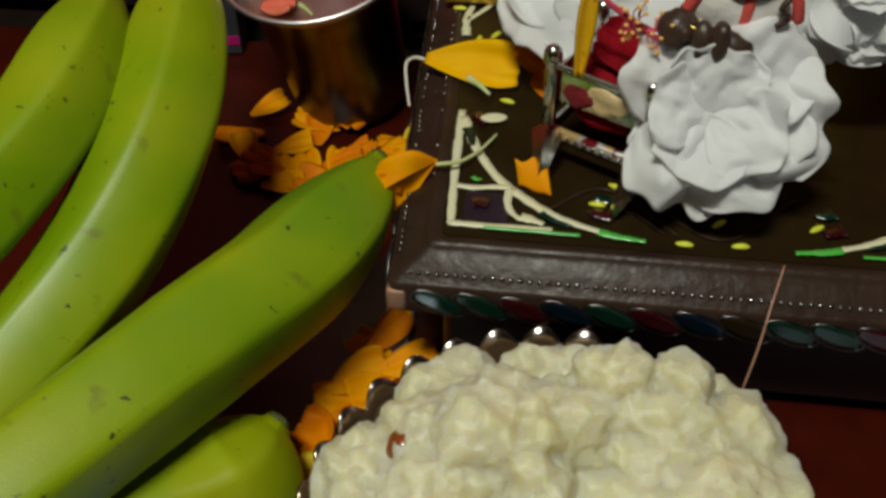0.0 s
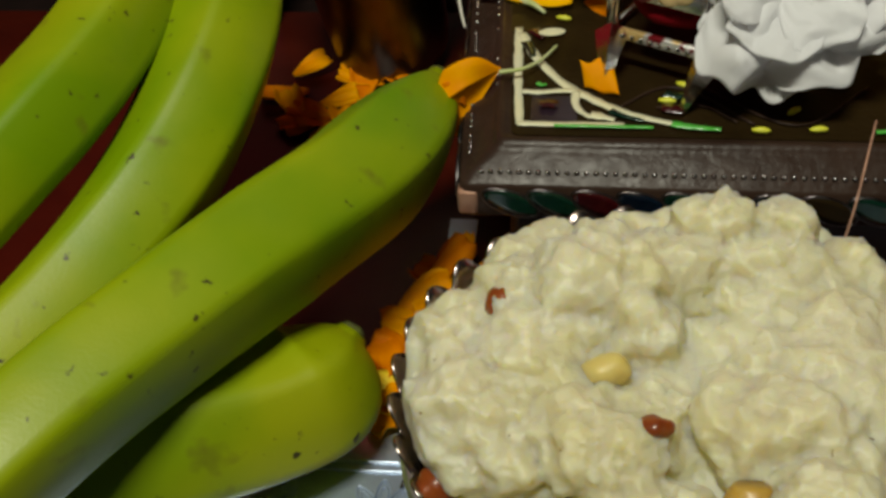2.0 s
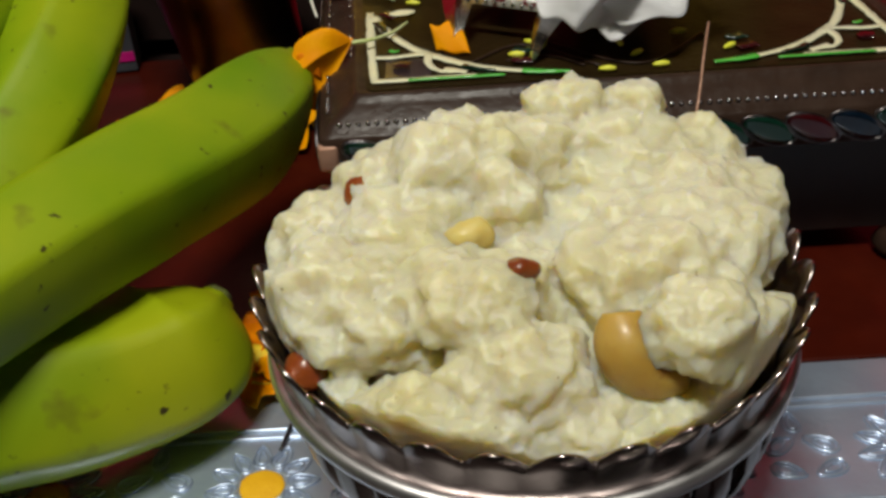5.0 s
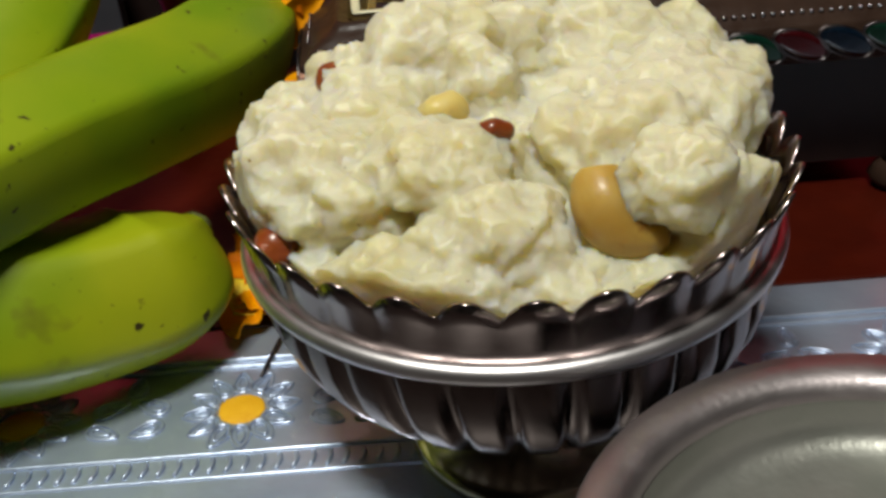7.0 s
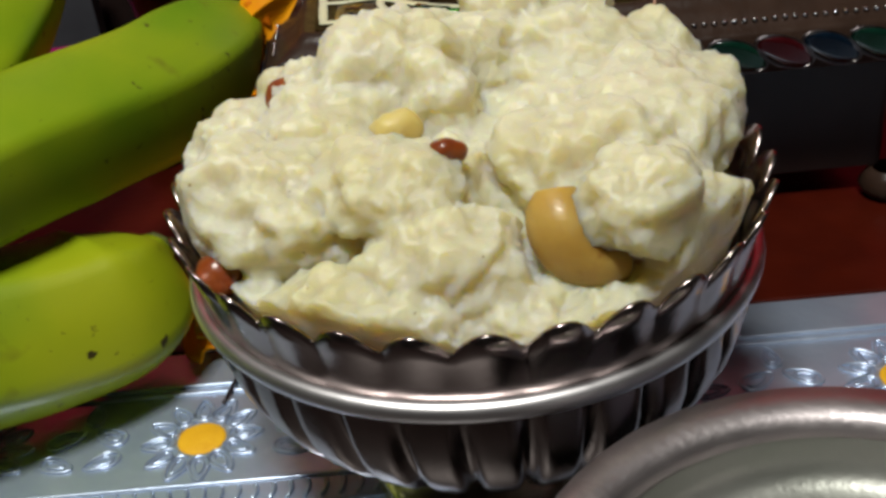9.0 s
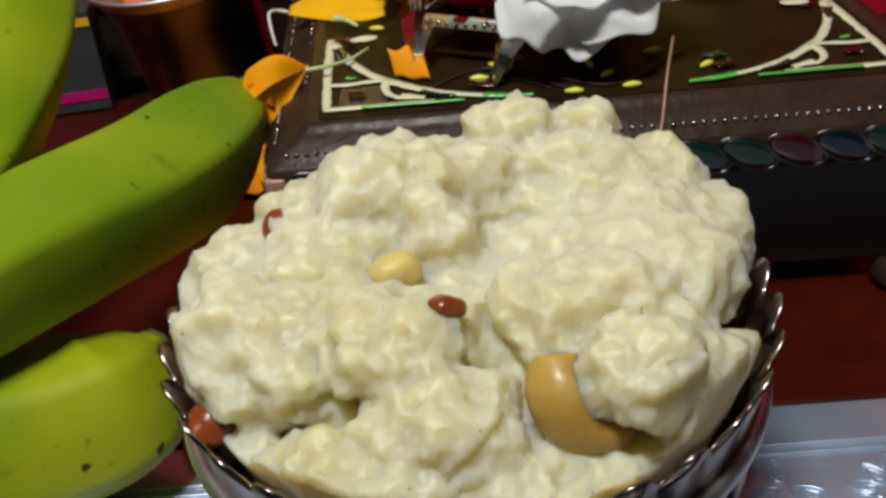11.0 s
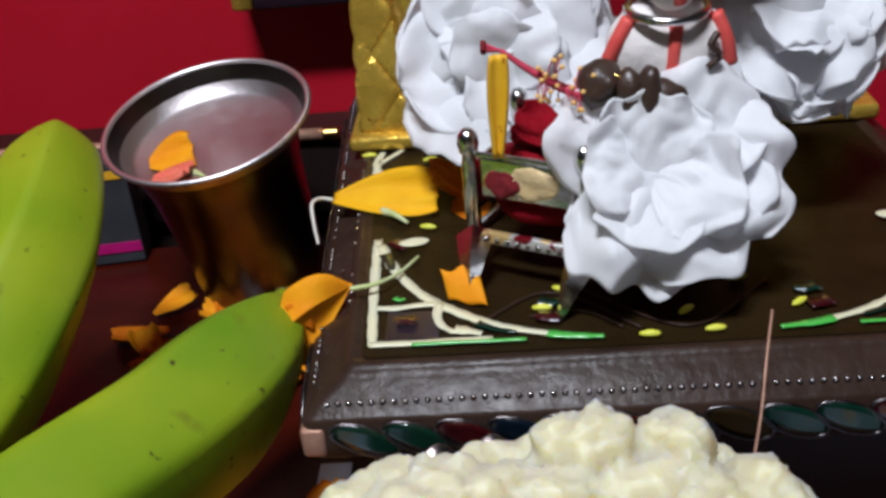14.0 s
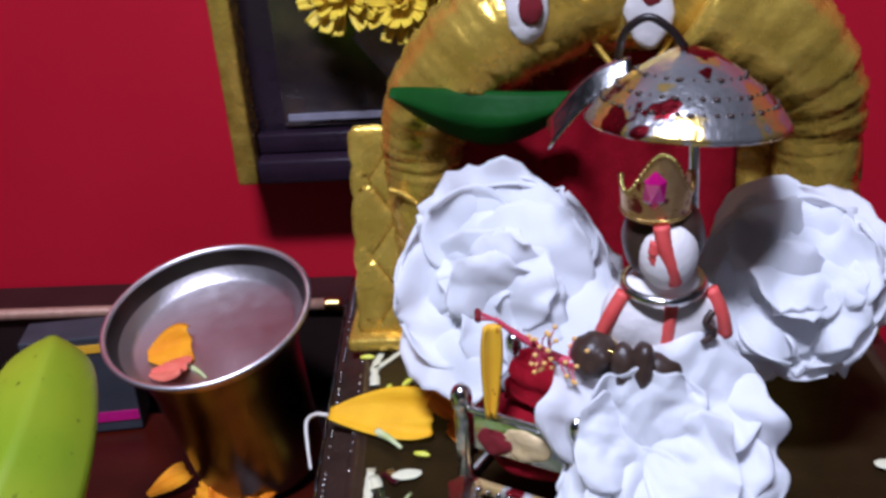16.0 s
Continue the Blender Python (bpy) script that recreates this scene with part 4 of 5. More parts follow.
# ---- grains of yellow rice on the stool ----
grain = mesh_of("rice_grain", blob((0, 0, 0), (0.0031, 0.0011, 0.0010), 2, 0.0002, 500, 1.0), M["rice"])
for k, (x, y, a) in enumerate(((0.0470, 0.2740, -5), (0.0753, 0.2580, -4), (0.0868, 0.2690, 40), (0.0825, 0.2784, 100), (0.0578, 0.2850, 75), (0.0530, 0.2835, -30), (0.0565, 0.2800, 60),
                               (-0.0135, 0.3905, 0), (-0.0110, 0.3600, 60), (0.0035, 0.3720, 55), (0.0105, 0.3830, 10), (0.0150, 0.3760, -10), (0.0120, 0.3280, -15), (-0.0030, 0.3680, 80),
                               (0.0930, 0.2590, 5), (0.1040, 0.2850, 10), (0.1180, 0.2700, 35))):
    ob = new("rice_grain", grain)
    gx, gy = skew(x, y)
    ob.matrix_basis = pose(x, y, TOP + 0.0014, 0, 0, a)
    tagged(ob, "grain of turmeric-yellow rice on the stool", "rice", "grains of rice on the stool")


# ---- the small silver throne ----
SANDAL = surface("sandal_paste", (0.62, 0.44, 0.20), (0.72, 0.56, 0.32), rough=0.8, scale=260, bump=0.4, bump_scale=700)


def throne():
    t = thing("small_throne", "small silver throne with paste on its panel, holding red cushions", "throne", pose(0.0287, 0.2960, 0, 0, 0, -27.6))
    W, D = 0.0357, 0.0330
    for x in (0, W):
        for y in (0, D):
            part("post", lathe([(0.0, 0.0860), (0.0024, 0.0862), (0.0024, 0.1120), (0.0020, 0.1150), (0.0027, 0.1160), (0.0032, 0.1185), (0.0029, 0.1210), (0.0016, 0.1228), (0.0, 0.1232)], 20)[0], M["throne"], t, at=pose(x, y, 0))
            fx, fy = (0.0052 if x == 0 else -0.002), (-0.0150 if y == 0 else 0.004)
            leg = tube(((x, y, 0.0885), (x + fx * 0.45, y + fy * 0.45, 0.0850), (x + fx * 0.8, y + fy * 0.8, 0.0800), (x + fx, y + fy, 0.0752)), lambda u: 0.0058 * (1 - 0.92 * u), 14, 4)
            part("leg", leg, M["throne"], t, "pointed silver leg", smooth=False)
    for a, b in (((0, 0), (W, 0)), ((0, D), (W, D)), ((0, 0), (0, D)), ((W, 0), (W, D))):
        x0, x1, y0, y1 = min(a[0], b[0]) - 0.0012, max(a[0], b[0]) + 0.0012, min(a[1], b[1]) - 0.0012, max(a[1], b[1]) + 0.0012
        part("seat_rail", box_bm(x0, x1, y0, y1, 0.0872, 0.0912, 0.0006), M["pasted"] if a[1] == b[1] == 0 else M["throne"], t)
    studs = bmesh.new()
    for k in range(11):
        blob((0.0015 + 0.0033 * k, -0.0016, 0.0892), (0.0009, 0.0007, 0.0011), 1, bm=studs)
    tagged(part("studding", studs, M["bead"], t), kind="stuff")
    part("front_panel", box_bm(0.0040, W - 0.0030, -0.0012, 0.0004, 0.1030, 0.1150, 0.0005), M["throne"], t, "polished silver panel")
    part("sandal_paste", blob((0.0205, -0.0013, 0.1092), (0.0078, 0.0007, 0.0052), 3, 0.0012, 260, 2.0), SANDAL, t, "dried beige sandal paste")
    part("vermilion", blob((0.0108, -0.0014, 0.1078), (0.0056, 0.0007, 0.0044), 3, 0.0012, 300, 4.0), M["kumkum"], t, "dark red vermilion dab")
    part("panel_rail", tube(((0, 0, 0.1155), (W / 2, 0, 0.1157), (W, 0, 0.1155)), 0.0009, 10, 8), M["throne"], t)
    part("side_panel", box_bm(-0.0006, 0.0008, 0.0030, D - 0.003, 0.0960, 0.1120, 0.0005), M["throne"], t)
    return t


throne()
R = pose(0.0287, 0.2960, 0, 0, 0, -27.6)
single("cushion", blob((0.018, 0.017, 0.0975), (0.0175, 0.0160, 0.0080), 3, 0.0015, 90, 1.0), M["red_cloth"], "crimson cushion on the silver throne", "cushion", R)
single("bolster", tube(((0.003, 0.012, 0.1080), (0.018, 0.011, 0.1085), (0.033, 0.012, 0.1080)), lambda u: 0.0075 * math.sin(math.pi * (0.08 + 0.84 * u)) ** 0.3, 16, 16), M["red_cloth"], "crimson bolster on the cushion", "cushion", R)


# ---- flowers ----
def flower_petal(length, width, ruffle, cup, seed):
    """A broad rounded petal, crumpled like tissue."""
    off = Vector((seed * 7.1, seed * 3.3, seed))
    def fn(u, v):
        s = (v - 0.5) * 2
        w = width * (0.14 + 0.86 * math.sin(math.pi * min(1.0, u) ** 1.25) ** 0.55) if u < 0.62 else width * max(0.0, 1 - ((u - 0.62) / 0.385) ** 2.4) ** 0.5
        q = Vector((u * 1.7, s * 1.3, 0)) + off
        x = length * (u * (1 + 0.10 * noise.noise(Vector((s * 2.2, seed, 3)))) - 0.05 * u * s * s)
        y = w / 2 * s
        z = cup * length * (u ** 1.6) + 0.12 * width * s * s * u + ruffle * u * (1.8 * noise.noise(q) + 0.6 * noise.noise(q * 2.0))
        return (x, y, z)
    return sheet(fn, 26, 24, 0.0007)


def tissue_lobe(radius, seed):
    """One rounded crumpled lobe of a double flower: a domed round petal with a frilled edge."""
    off = Vector((seed * 5.3, seed * 2.9, seed))
    def fn(u, v):
        a = 2 * math.pi * v
        wob = 1 + 0.16 * noise.noise(Vector((1.3 * math.cos(a), 1.3 * math.sin(a), 0)) + off) + 0.11 * noise.noise(Vector((4 * math.cos(a), 4 * math.sin(a), 2)) + off)
        x, y = radius * u * wob * math.cos(a), radius * u * wob * math.sin(a)
        q = Vector((x, y, 0)) / radius + off
        z = radius * (-0.16 * u * u + 0.46 * u * noise.noise(q * 1.2) + 0.13 * u * noise.noise(q * 2.6) + 0.12 * u ** 3 * math.sin(4 * a + 3 * seed) + 0.08 * u ** 5 * math.sin(11 * a + 9 * seed + 2 * math.sin(2 * a)))
        return (x, y, z)
    return sheet(fn, 16, 36, 0.0006)


def white_flower(name_label, place, facing, size, seed, group):
    rnd = random.Random(seed)
    turn = Vector(facing).to_track_quat("Z", "Y").to_matrix().to_4x4()
    t = thing("white_flower", name_label, "flower", Matrix.Translation(place) @ turn, group)
    lobes = [mesh_of("petal", tissue_lobe(size * rnd.uniform(0.62, 0.76), rnd.uniform(0, 9)), M["white_flower"]) for _ in range(6)]
    flats = [mesh_of("petal", flower_petal(size * rnd.uniform(0.95, 1.1), size * 1.25, size * 0.14, 0.05, rnd.uniform(0, 9)), M["white_flower"]) for _ in range(4)]
    for k in range(7):
        ob = new("petal", flats[k % 4])
        ob.parent, ob.matrix_basis = t, pose(0, 0, 0, 0, 0, 360 * k / 7 + rnd.uniform(-16, 16)) @ pose(0, 0, 0, rnd.uniform(-12, 12), rnd.uniform(-10, 2), 0)
    for ring, (count, lean, out, up) in enumerate(((6, 20, 0.46, 0.16), (4, 16, 0.26, 0.34), (3, 30, 0.10, 0.46))):
        for k in range(count):
            a = 360 * (k + 0.4 * ring) / count + rnd.uniform(-14, 14)
            ob = new("petal", lobes[rnd.randrange(6)])
            sc = rnd.uniform(0.85, 1.10) * (1.0, 0.85, 0.62)[ring]
            ob.parent = t
            ob.matrix_basis = pose(0, 0, 0, 0, 0, a) @ pose(size * out, 0, size * up, rnd.uniform(-14, 14), lean + rnd.uniform(-14, 14), rnd.uniform(0, 360)) @ Matrix.Diagonal((sc, sc, sc, 1))
    return t


def open_hibiscus(label, place, facing, rays, seed, group):
    """Broad limp petals round a throat, each with a few soft folds, and crumpled inner petals."""
    rnd = random.Random(seed)
    turn = Vector(facing).to_track_quat("Z", "Y").to_matrix().to_4x4()
    t = thing("white_flower", label, "flower", Matrix.Translation(place) @ turn, group)
    for k, (angle, length, width, lift, cup) in enumerate(rays):
        off = Vector((seed + 3.7 * k, 1.9 * k, 0.6 * k))
        def blade(u, v):
            s = (v - 0.5) * 2
            w = width * (0.24 + 0.76 * math.sin(math.pi * min(0.5, 0.75 * u)) ** 0.8)
            edge = (1 - 0.24 * abs(s) ** 3.0) * (1 + 0.22 * noise.noise(Vector((1.9 * s, 2.3 * k, 4))))
            q = Vector((1.1 * u, 0.9 * s, 0)) + off
            fold = 0.26 * noise.noise(q * 1.2) + 0.07 * math.sin(4.6 * s + 3.0 * u + 2 * k) * (0.25 + 0.75 * u) + 0.12 * noise.noise(q * 2.6) + 0.05 * noise.noise(q * 5.5) + 0.016 * u ** 3 * math.sin(8 * s + 3 * k)
            return (length * u * edge * (1 - 0.10 * s * s), w / 2 * s, length * (cup * u ** 1.5 - 0.30 * max(0, u - 0.6) ** 1.5 + fold * min(1.0, 2.5 * u)))
        part("petal", sheet(blade, 30, 30, 0.0006), M["white_flower"], t, at=pose(0, 0, lift, 0, 0, angle) @ pose(0, 0, 0, rnd.uniform(-10, 10), 0, 0))
    return t


open_hibiscus("large limp white hibiscus leaning on the silver throne", (0.0800, 0.2815, 0.1115), (-0.10, -0.84, 0.50),
              ((60, 0.0350, 0.0420, 0.002, 0.12), (142, 0.0310, 0.0340, 0.003, 0.25), (200, 0.0250, 0.0320, 0.001, 0.15), (250, 0.0340, 0.0360, 0.004, 0.22), (316, 0.0310, 0.0420, 0.002, 0.18), (8, 0.0370, 0.0420, 0.001, 0.14),
               (95, 0.0210, 0.0300, 0.006, 0.45), (175, 0.0200, 0.0260, 0.006, 0.50), (262, 0.0220, 0.0280, 0.007, 0.45), (335, 0.0230, 0.0300, 0.006, 0.42)), 4, "white flowers")
white_flower("large ruffled white hibiscus standing behind the throne", (0.0415, 0.3480, 0.1270), (-0.10, -0.84, 0.50), 0.0345, 9, "white flowers")
white_flower("ruffled white hibiscus behind the figure", (0.1270, 0.3280, 0.1350), (-0.15, -0.85, 0.50), 0.0270, 15, "white flowers")


def red_hibiscus():
    t = thing("red_hibiscus", "red hibiscus with a long stamen tube laid on the throne", "flower")
    part("stamen_tube", tube(((0.0620, 0.2860, 0.1340), (0.0540, 0.2880, 0.1370), (0.0460, 0.2895, 0.1420), (0.0395, 0.2905, 0.1470)), lambda u: 0.0016 * (1 - 0.6 * u), 20, 10), M["stamen"], t, "crimson stamen tube")
    rnd = random.Random(3)
    for k in range(34):
        u = rnd.uniform(0.05, 0.60)
        b = Vector((0.0620, 0.2860, 0.1340)).lerp(Vector((0.0430, 0.2895, 0.1440)), u)
        d = Vector((rnd.uniform(-0.5, 0.3), rnd.uniform(-1, 0.6), rnd.uniform(-1, 1))).normalized() * rnd.uniform(0.004, 0.008)
        st = part("filament", tube((b, b + d * 0.5 + Vector((-0.0006, 0, 0)), b + d), 0.00022, 6, 5), M["stamen"], t)
        part("anther", blob(b + d, (0.0008, 0.0007, 0.0008), 1, 0.0001, 900, k), M["anther"], st)
    for k in range(5):
        d = Vector((-0.0050, -0.001 + 0.0007 * k, 0.0012 + 0.0012 * math.sin(2.4 * k)))
        b = Vector((0.0400, 0.2905, 0.1467))
        st = part("style", tube((b, b + d * 0.6, b + d), 0.0003, 6, 5), M["stamen"], t)
        part("stigma", blob(b + d, (0.0010, 0.0009, 0.0010), 1), M["kumkum"], st)
    for k, (a, lift) in enumerate(((200, 4), (140, 10), (265, 0))):
        part("petal", flower_petal(0.016, 0.015, 0.0015, 0.2, k * 2.0), M["red_cloth"], t, at=pose(0.0560, 0.3030, 0.1150, 0, -lift, a))
    return t


red_hibiscus()
single("yellow_petal", sheet(lambda u, v: (0.0372 + 0.0016 * u + (v - 0.5) * (0.0030 + 0.0042 * u) * math.sin(math.pi * (0.12 + 0.80 * u)) ** 0.4, 0.2880 + 0.0015 * math.cos(3 * (v - 0.5)) - 0.001 * u, 0.1165 + 0.0300 * u), 16, 8, 0.0010), add_spots(surface("yellow_speckled_petal", (0.78, 0.40, 0.005), (0.82, 0.48, 0.02), rough=0.5, scale=120), (0.20, 0.01, 0.005), 260, 0.62, 0.66), "yellow petal with dark red specks standing in the throne", "petal")


# ---- the figure with its crown ----
def merged(pieces):
    """One mesh out of several lumps, each with a material of its own."""
    out, slots = bmesh.new(), []
    for bm, m in pieces:
        if m not in slots:
            slots.append(m)
        for f in bm.faces:
            f.material_index = slots.index(m)
        me = bpy.data.meshes.new("lump")
        bm.to_mesh(me)
        bm.free()
        before = len(out.faces)
        out.from_mesh(me)
        bpy.data.meshes.remove(me)
    return out, slots


F = Vector((0.0845, 0.2960, 0.0))
pieces = [
    (blob(F + Vector((0, 0.004, 0.100)), (0.019, 0.012, 0.0262), 3, 0.001, 80), M["idol_brown"]),
    (blob(F + Vector((0, 0.001, 0.1420)), (0.0170, 0.0085, 0.0150), 4, 0.0008, 90), M["idol_white"]),
    (blob(F + Vector((0, 0.0020, 0.1660)), (0.0108, 0.0095, 0.0130), 4, 0.0006, 90), M["idol_brown"]),
    (blob(F + Vector((0.0005, -0.0035, 0.1635)), (0.0078, 0.0068, 0.0098), 4), M["idol_white"]),
    (tube([F + Vector((-0.0020, -0.0096, 0.1735)), F + Vector((-0.0012, -0.0104, 0.1680)), F + Vector((0.0008, -0.0102, 0.1620)), F + Vector((0.0018, -0.0088, 0.1570))], 0.0021, 16, 10), M["idol_red"]),
    (tube([F + Vector((-0.0030, -0.0094, 0.1690)), F + Vector((-0.0036, -0.0094, 0.1655)), F + Vector((-0.0030, -0.0092, 0.1625))], 0.0017, 12, 10), M["idol_red"]),
    (tube([F + Vector((0.0015, -0.0072, 0.1510)), F + Vector((0.0008, -0.0080, 0.1440)), F + Vector((-0.0002, -0.0078, 0.1360))], 0.0019, 12, 10), M["idol_red"]),
    (tube([F + Vector((-0.0105, -0.0040, 0.1520)), F + Vector((-0.0140, -0.0048, 0.1460)), F + Vector((-0.0165, -0.0040, 0.1400))], 0.0021, 12, 10), M["idol_red"]),
    (tube([F + Vector((0.0120, -0.0035, 0.1520)), F + Vector((0.0150, -0.0045, 0.1450)), F + Vector((0.0165, -0.0035, 0.1380))], 0.0021, 12, 10), M["idol_red"]),
    (blob(F + Vector((-0.0190, -0.0090, 0.1365)), (0.0062, 0.0060, 0.0068), 3, 0.0014, 220), M["idol_brown"]),
    (blob(F + Vector((-0.0115, -0.0115, 0.1350)), (0.0040, 0.0045, 0.0070), 3, 0.0008, 260, 1.0), M["idol_brown"]),
    (blob(F + Vector((-0.0065, -0.0125, 0.1345)), (0.0034, 0.0042, 0.0076), 3, 0.0008, 260, 2.0), M["idol_brown"]),
    (blob(F + Vector((-0.0030, -0.0110, 0.1320)), (0.0065, 0.0045, 0.0060), 3, 0.0012, 200), M["idol_brown"]),
    (tube([F + Vector((0.0120, -0.0068, 0.1480)), F + Vector((0.0100, -0.0080, 0.1450)), F + Vector((0.0125, -0.0078, 0.1420)), F + Vector((0.0095, -0.0080, 0.1390))], 0.0010, 14, 8), M["idol_brown"]),
]
for lump, m in pieces:
    if m is M["idol_red"]:
        for v in lump.verts:
            v.co.y += 0.0016
bm, slots = merged(pieces)
single("figurine", bm, slots, "small dark figurine coated with white paste and red stripes", "figurine")


def necklace():
    ring = tube([F + Vector((0.0105 * math.cos(a), 0.0005 + 0.0102 * math.sin(a), 0.1535 + 0.0008 * math.sin(a))) for a in [2 * math.pi * k / 20 for k in range(21)]], 0.0013, 60, 8, caps=False)
    single("collar_ring", ring, M["throne"], "silver ring round the figurine's neck", "ring")
    for dx, dz, a in ((-0.0135, 0.1385, 30), (-0.0200, 0.1360, 80)):
        single("bangle", lathe([(0.0048 + 0.0005 * math.cos(b), 0.0005 * math.sin(b)) for b in [2 * math.pi * k / 8 for k in range(8)]], 28, close=True)[0], M["brass"], "thin brass bangle on the figurine", "bangle", pose(F.x + dx, F.y - 0.0085, dz, 0, a, 20), group="bangles")


necklace()


def crown():
    t = thing("crown", "small gilt crown with a magenta gem on the figurine", "crown", pose(F.x - 0.0024, F.y + 0.0005, 0.1752, 10, 0, 0))
    def crest(u, v):
        a = radians(-200 + 220 * u)
        h = 0.0080 + 0.0135 * math.exp(-((u - 0.50) / 0.15) ** 2) + 0.0012 * math.sin(22 * u)
        r = 0.0082 + 0.0008 * v
        return (r * math.cos(a), r * math.sin(a), h * v)
    part("band", sheet(crest, 40, 8, 0.0009), add_spots(surface("gilt", (0.50, 0.30, 0.12), (0.62, 0.40, 0.16), rough=0.3, metal=0.8, scale=200, bump=0.5, bump_scale=600), (0.20, 0.02, 0.02), 220, 0.58, 0.64), t)
    beads = bmesh.new()
    for k in range(41):
        x, y, z = crest(k / 40, 1.0)
        blob((x, y, z), (0.0008, 0.0008, 0.0008), 1, bm=beads)
        x, y, z = crest(k / 40, 0.04)
        blob((x * 1.02, y * 1.02, z), (0.0008, 0.0008, 0.0008), 1, bm=beads)
    tagged(part("bead_edge", beads, M["brass"], t), kind="stuff")
    part("gem", blob((-0.0018, -0.0092, 0.0106), (0.0033, 0.0018, 0.0056), 1), M["gem"], t, "faceted magenta gem", smooth=False)
    return t


crown()


def parasol():
    t = thing("silver_parasol", "small engraved silver parasol dabbed with paste over the figurine", "parasol")
    dome = pose(0.0920, 0.3130, 0.1925, -6, 4, 0)
    part("dome", lathe([(0.0262, -0.0008), (0.0270, 0.0), (0.0262, 0.0012), (0.0235, 0.0050), (0.0180, 0.0100), (0.0110, 0.0150), (0.0050, 0.0185), (0.0, 0.0195), ], 96, lambda i, a: (0, 0))[0], M["engraved"], t, "engraved dome dabbed with yellow and red paste", at=dome)
    cuts = bmesh.new()
    for row, (r, z, n) in enumerate(((0.0225, 0.0062, 44), (0.0190, 0.0095, 36), (0.0140, 0.0132, 26))):
        for k in range(n):
            a = 2 * math.pi * k / n
            s = 0.0004 + 0.0004 * ((k * 7 + row) % 3)
            blob((r * math.cos(a), r * math.sin(a), z - 0.0003), (s, s, 0.0006), 1, bm=cuts)
    tagged(part("engraving", cuts, M["idol_brown"], t, at=dome), kind="stuff")
    part("hook", tube(((0.0745, 0.318, 0.2085), (0.0760, 0.316, 0.2160), (0.0815, 0.314, 0.2200), (0.0870, 0.313, 0.2170), (0.0910, 0.3128, 0.2120)), 0.0011, 26, 8), M["dark_wood"], t, "dark bent hook on the dome")
    part("back_plate", sheet(lambda u, v: (0.0560 + 0.0230 * u, 0.3300 - 0.006 * v, 0.1880 + 0.0175 * u - 0.0060 * v + 0.004 * math.sin(math.pi * u)), 12, 6, 0.0009), M["throne"], t, "flat silver plate behind the dome")
    part("pole", tube(((0.0960, 0.3180, TOP), (0.0960, 0.3180, 0.140), (0.0940, 0.3150, 0.2090)), 0.0014, 12, 10), M["throne"], t)
    part("base", lathe([(0.0, 0.0), (0.009, 0.0), (0.009, 0.0015), (0.003, 0.003), (0.0, 0.003)], 24)[0], M["throne"], t, at=pose(0.0960, 0.3180, TOP + 0.0003))
    return t


parasol()

# ---- the large gilt statue behind ----
def pleat(k, amount):
    return lambda u, a: 1 + amount * (0.5 * math.sin(0.8 * k * u + 2.8 * math.sin(a)) + 0.6 * math.sin(1.9 * k * u + 3.5 * math.sin(a + 1.0))) * (0.4 + 0.6 * math.sin(4 * u + a) ** 2)


def quilted(u, v):
    """The padded back of the seat, stitched in diamonds."""
    x, z = -0.0165 + 0.1865 * u, 0.0765 * v
    seam = min(abs((x + 0.75 * z) / 0.0215 % 1 - 0.5), abs((x - 0.75 * z) / 0.0215 % 1 - 0.5))
    puff = 0.0015 * min(1.0, seam / 0.16) ** 0.6 * min(1.0, 14 * u, 14 * (1 - u), 9 * v, 9 * (1 - v)) ** 0.5
    return (x + 0.02 * z, 0.4040 + 0.22 * z - puff, 0.0815 + z)


slab = sheet(quilted, 150, 70, 0.008)
pieces = [
    (box_bm(-0.0215, 0.180, 0.3940, 0.450, TOP + 0.0006, 0.0815, 0.002), M["gold"]),
    (slab, M["gold"]),
    (tube(((0.0165, 0.4000, 0.084), (0.0130, 0.4030, 0.118), (0.0130, 0.4060, 0.150), (0.0180, 0.4040, 0.172), (0.0330, 0.4020, 0.190), (0.0520, 0.4040, 0.203), (0.0800, 0.4080, 0.215)), lambda u: 0.0100 + 0.0150 * u, 90, 24, pleat(104, 0.062)), M["gold"]),
    (tube(((0.150, 0.4000, 0.084), (0.153, 0.4030, 0.118), (0.153, 0.4060, 0.150), (0.148, 0.4040, 0.172), (0.133, 0.4020, 0.190), (0.110, 0.4040, 0.205)), lambda u: 0.0100 + 0.0150 * u, 60, 24, pleat(84, 0.062)), M["gold"]),
    (blob((0.085, 0.412, 0.212), (0.055, 0.026, 0.030), 4, 0.004, 60, 2.0), M["gold"]),
    (blob((0.085, 0.420, 0.260), (0.036, 0.028, 0.045), 4, 0.004, 60, 5.0), M["gold"]),
    (blob((0.055, 0.4000, 0.196), (0.020, 0.016, 0.012), 3, 0.002, 120, 3.0), M["gold"]),
    (blob((0.0520, 0.3815, 0.2090), (0.0072, 0.0026, 0.0125), 3, 0.0014, 150, 1.0), M["idol_white"]),
    (blob((0.0530, 0.3785, 0.2095), (0.0040, 0.0015, 0.0055), 3), M["kumkum"]),
    (blob((0.0910, 0.3850, 0.2090), (0.0080, 0.0026, 0.0165), 3, 0.0014, 150, 4.0), M["idol_white"]),
    (blob((0.0910, 0.3835, 0.2110), (0.0045, 0.0015, 0.0050), 3), M["kumkum"]),
]
chain = bmesh.new()
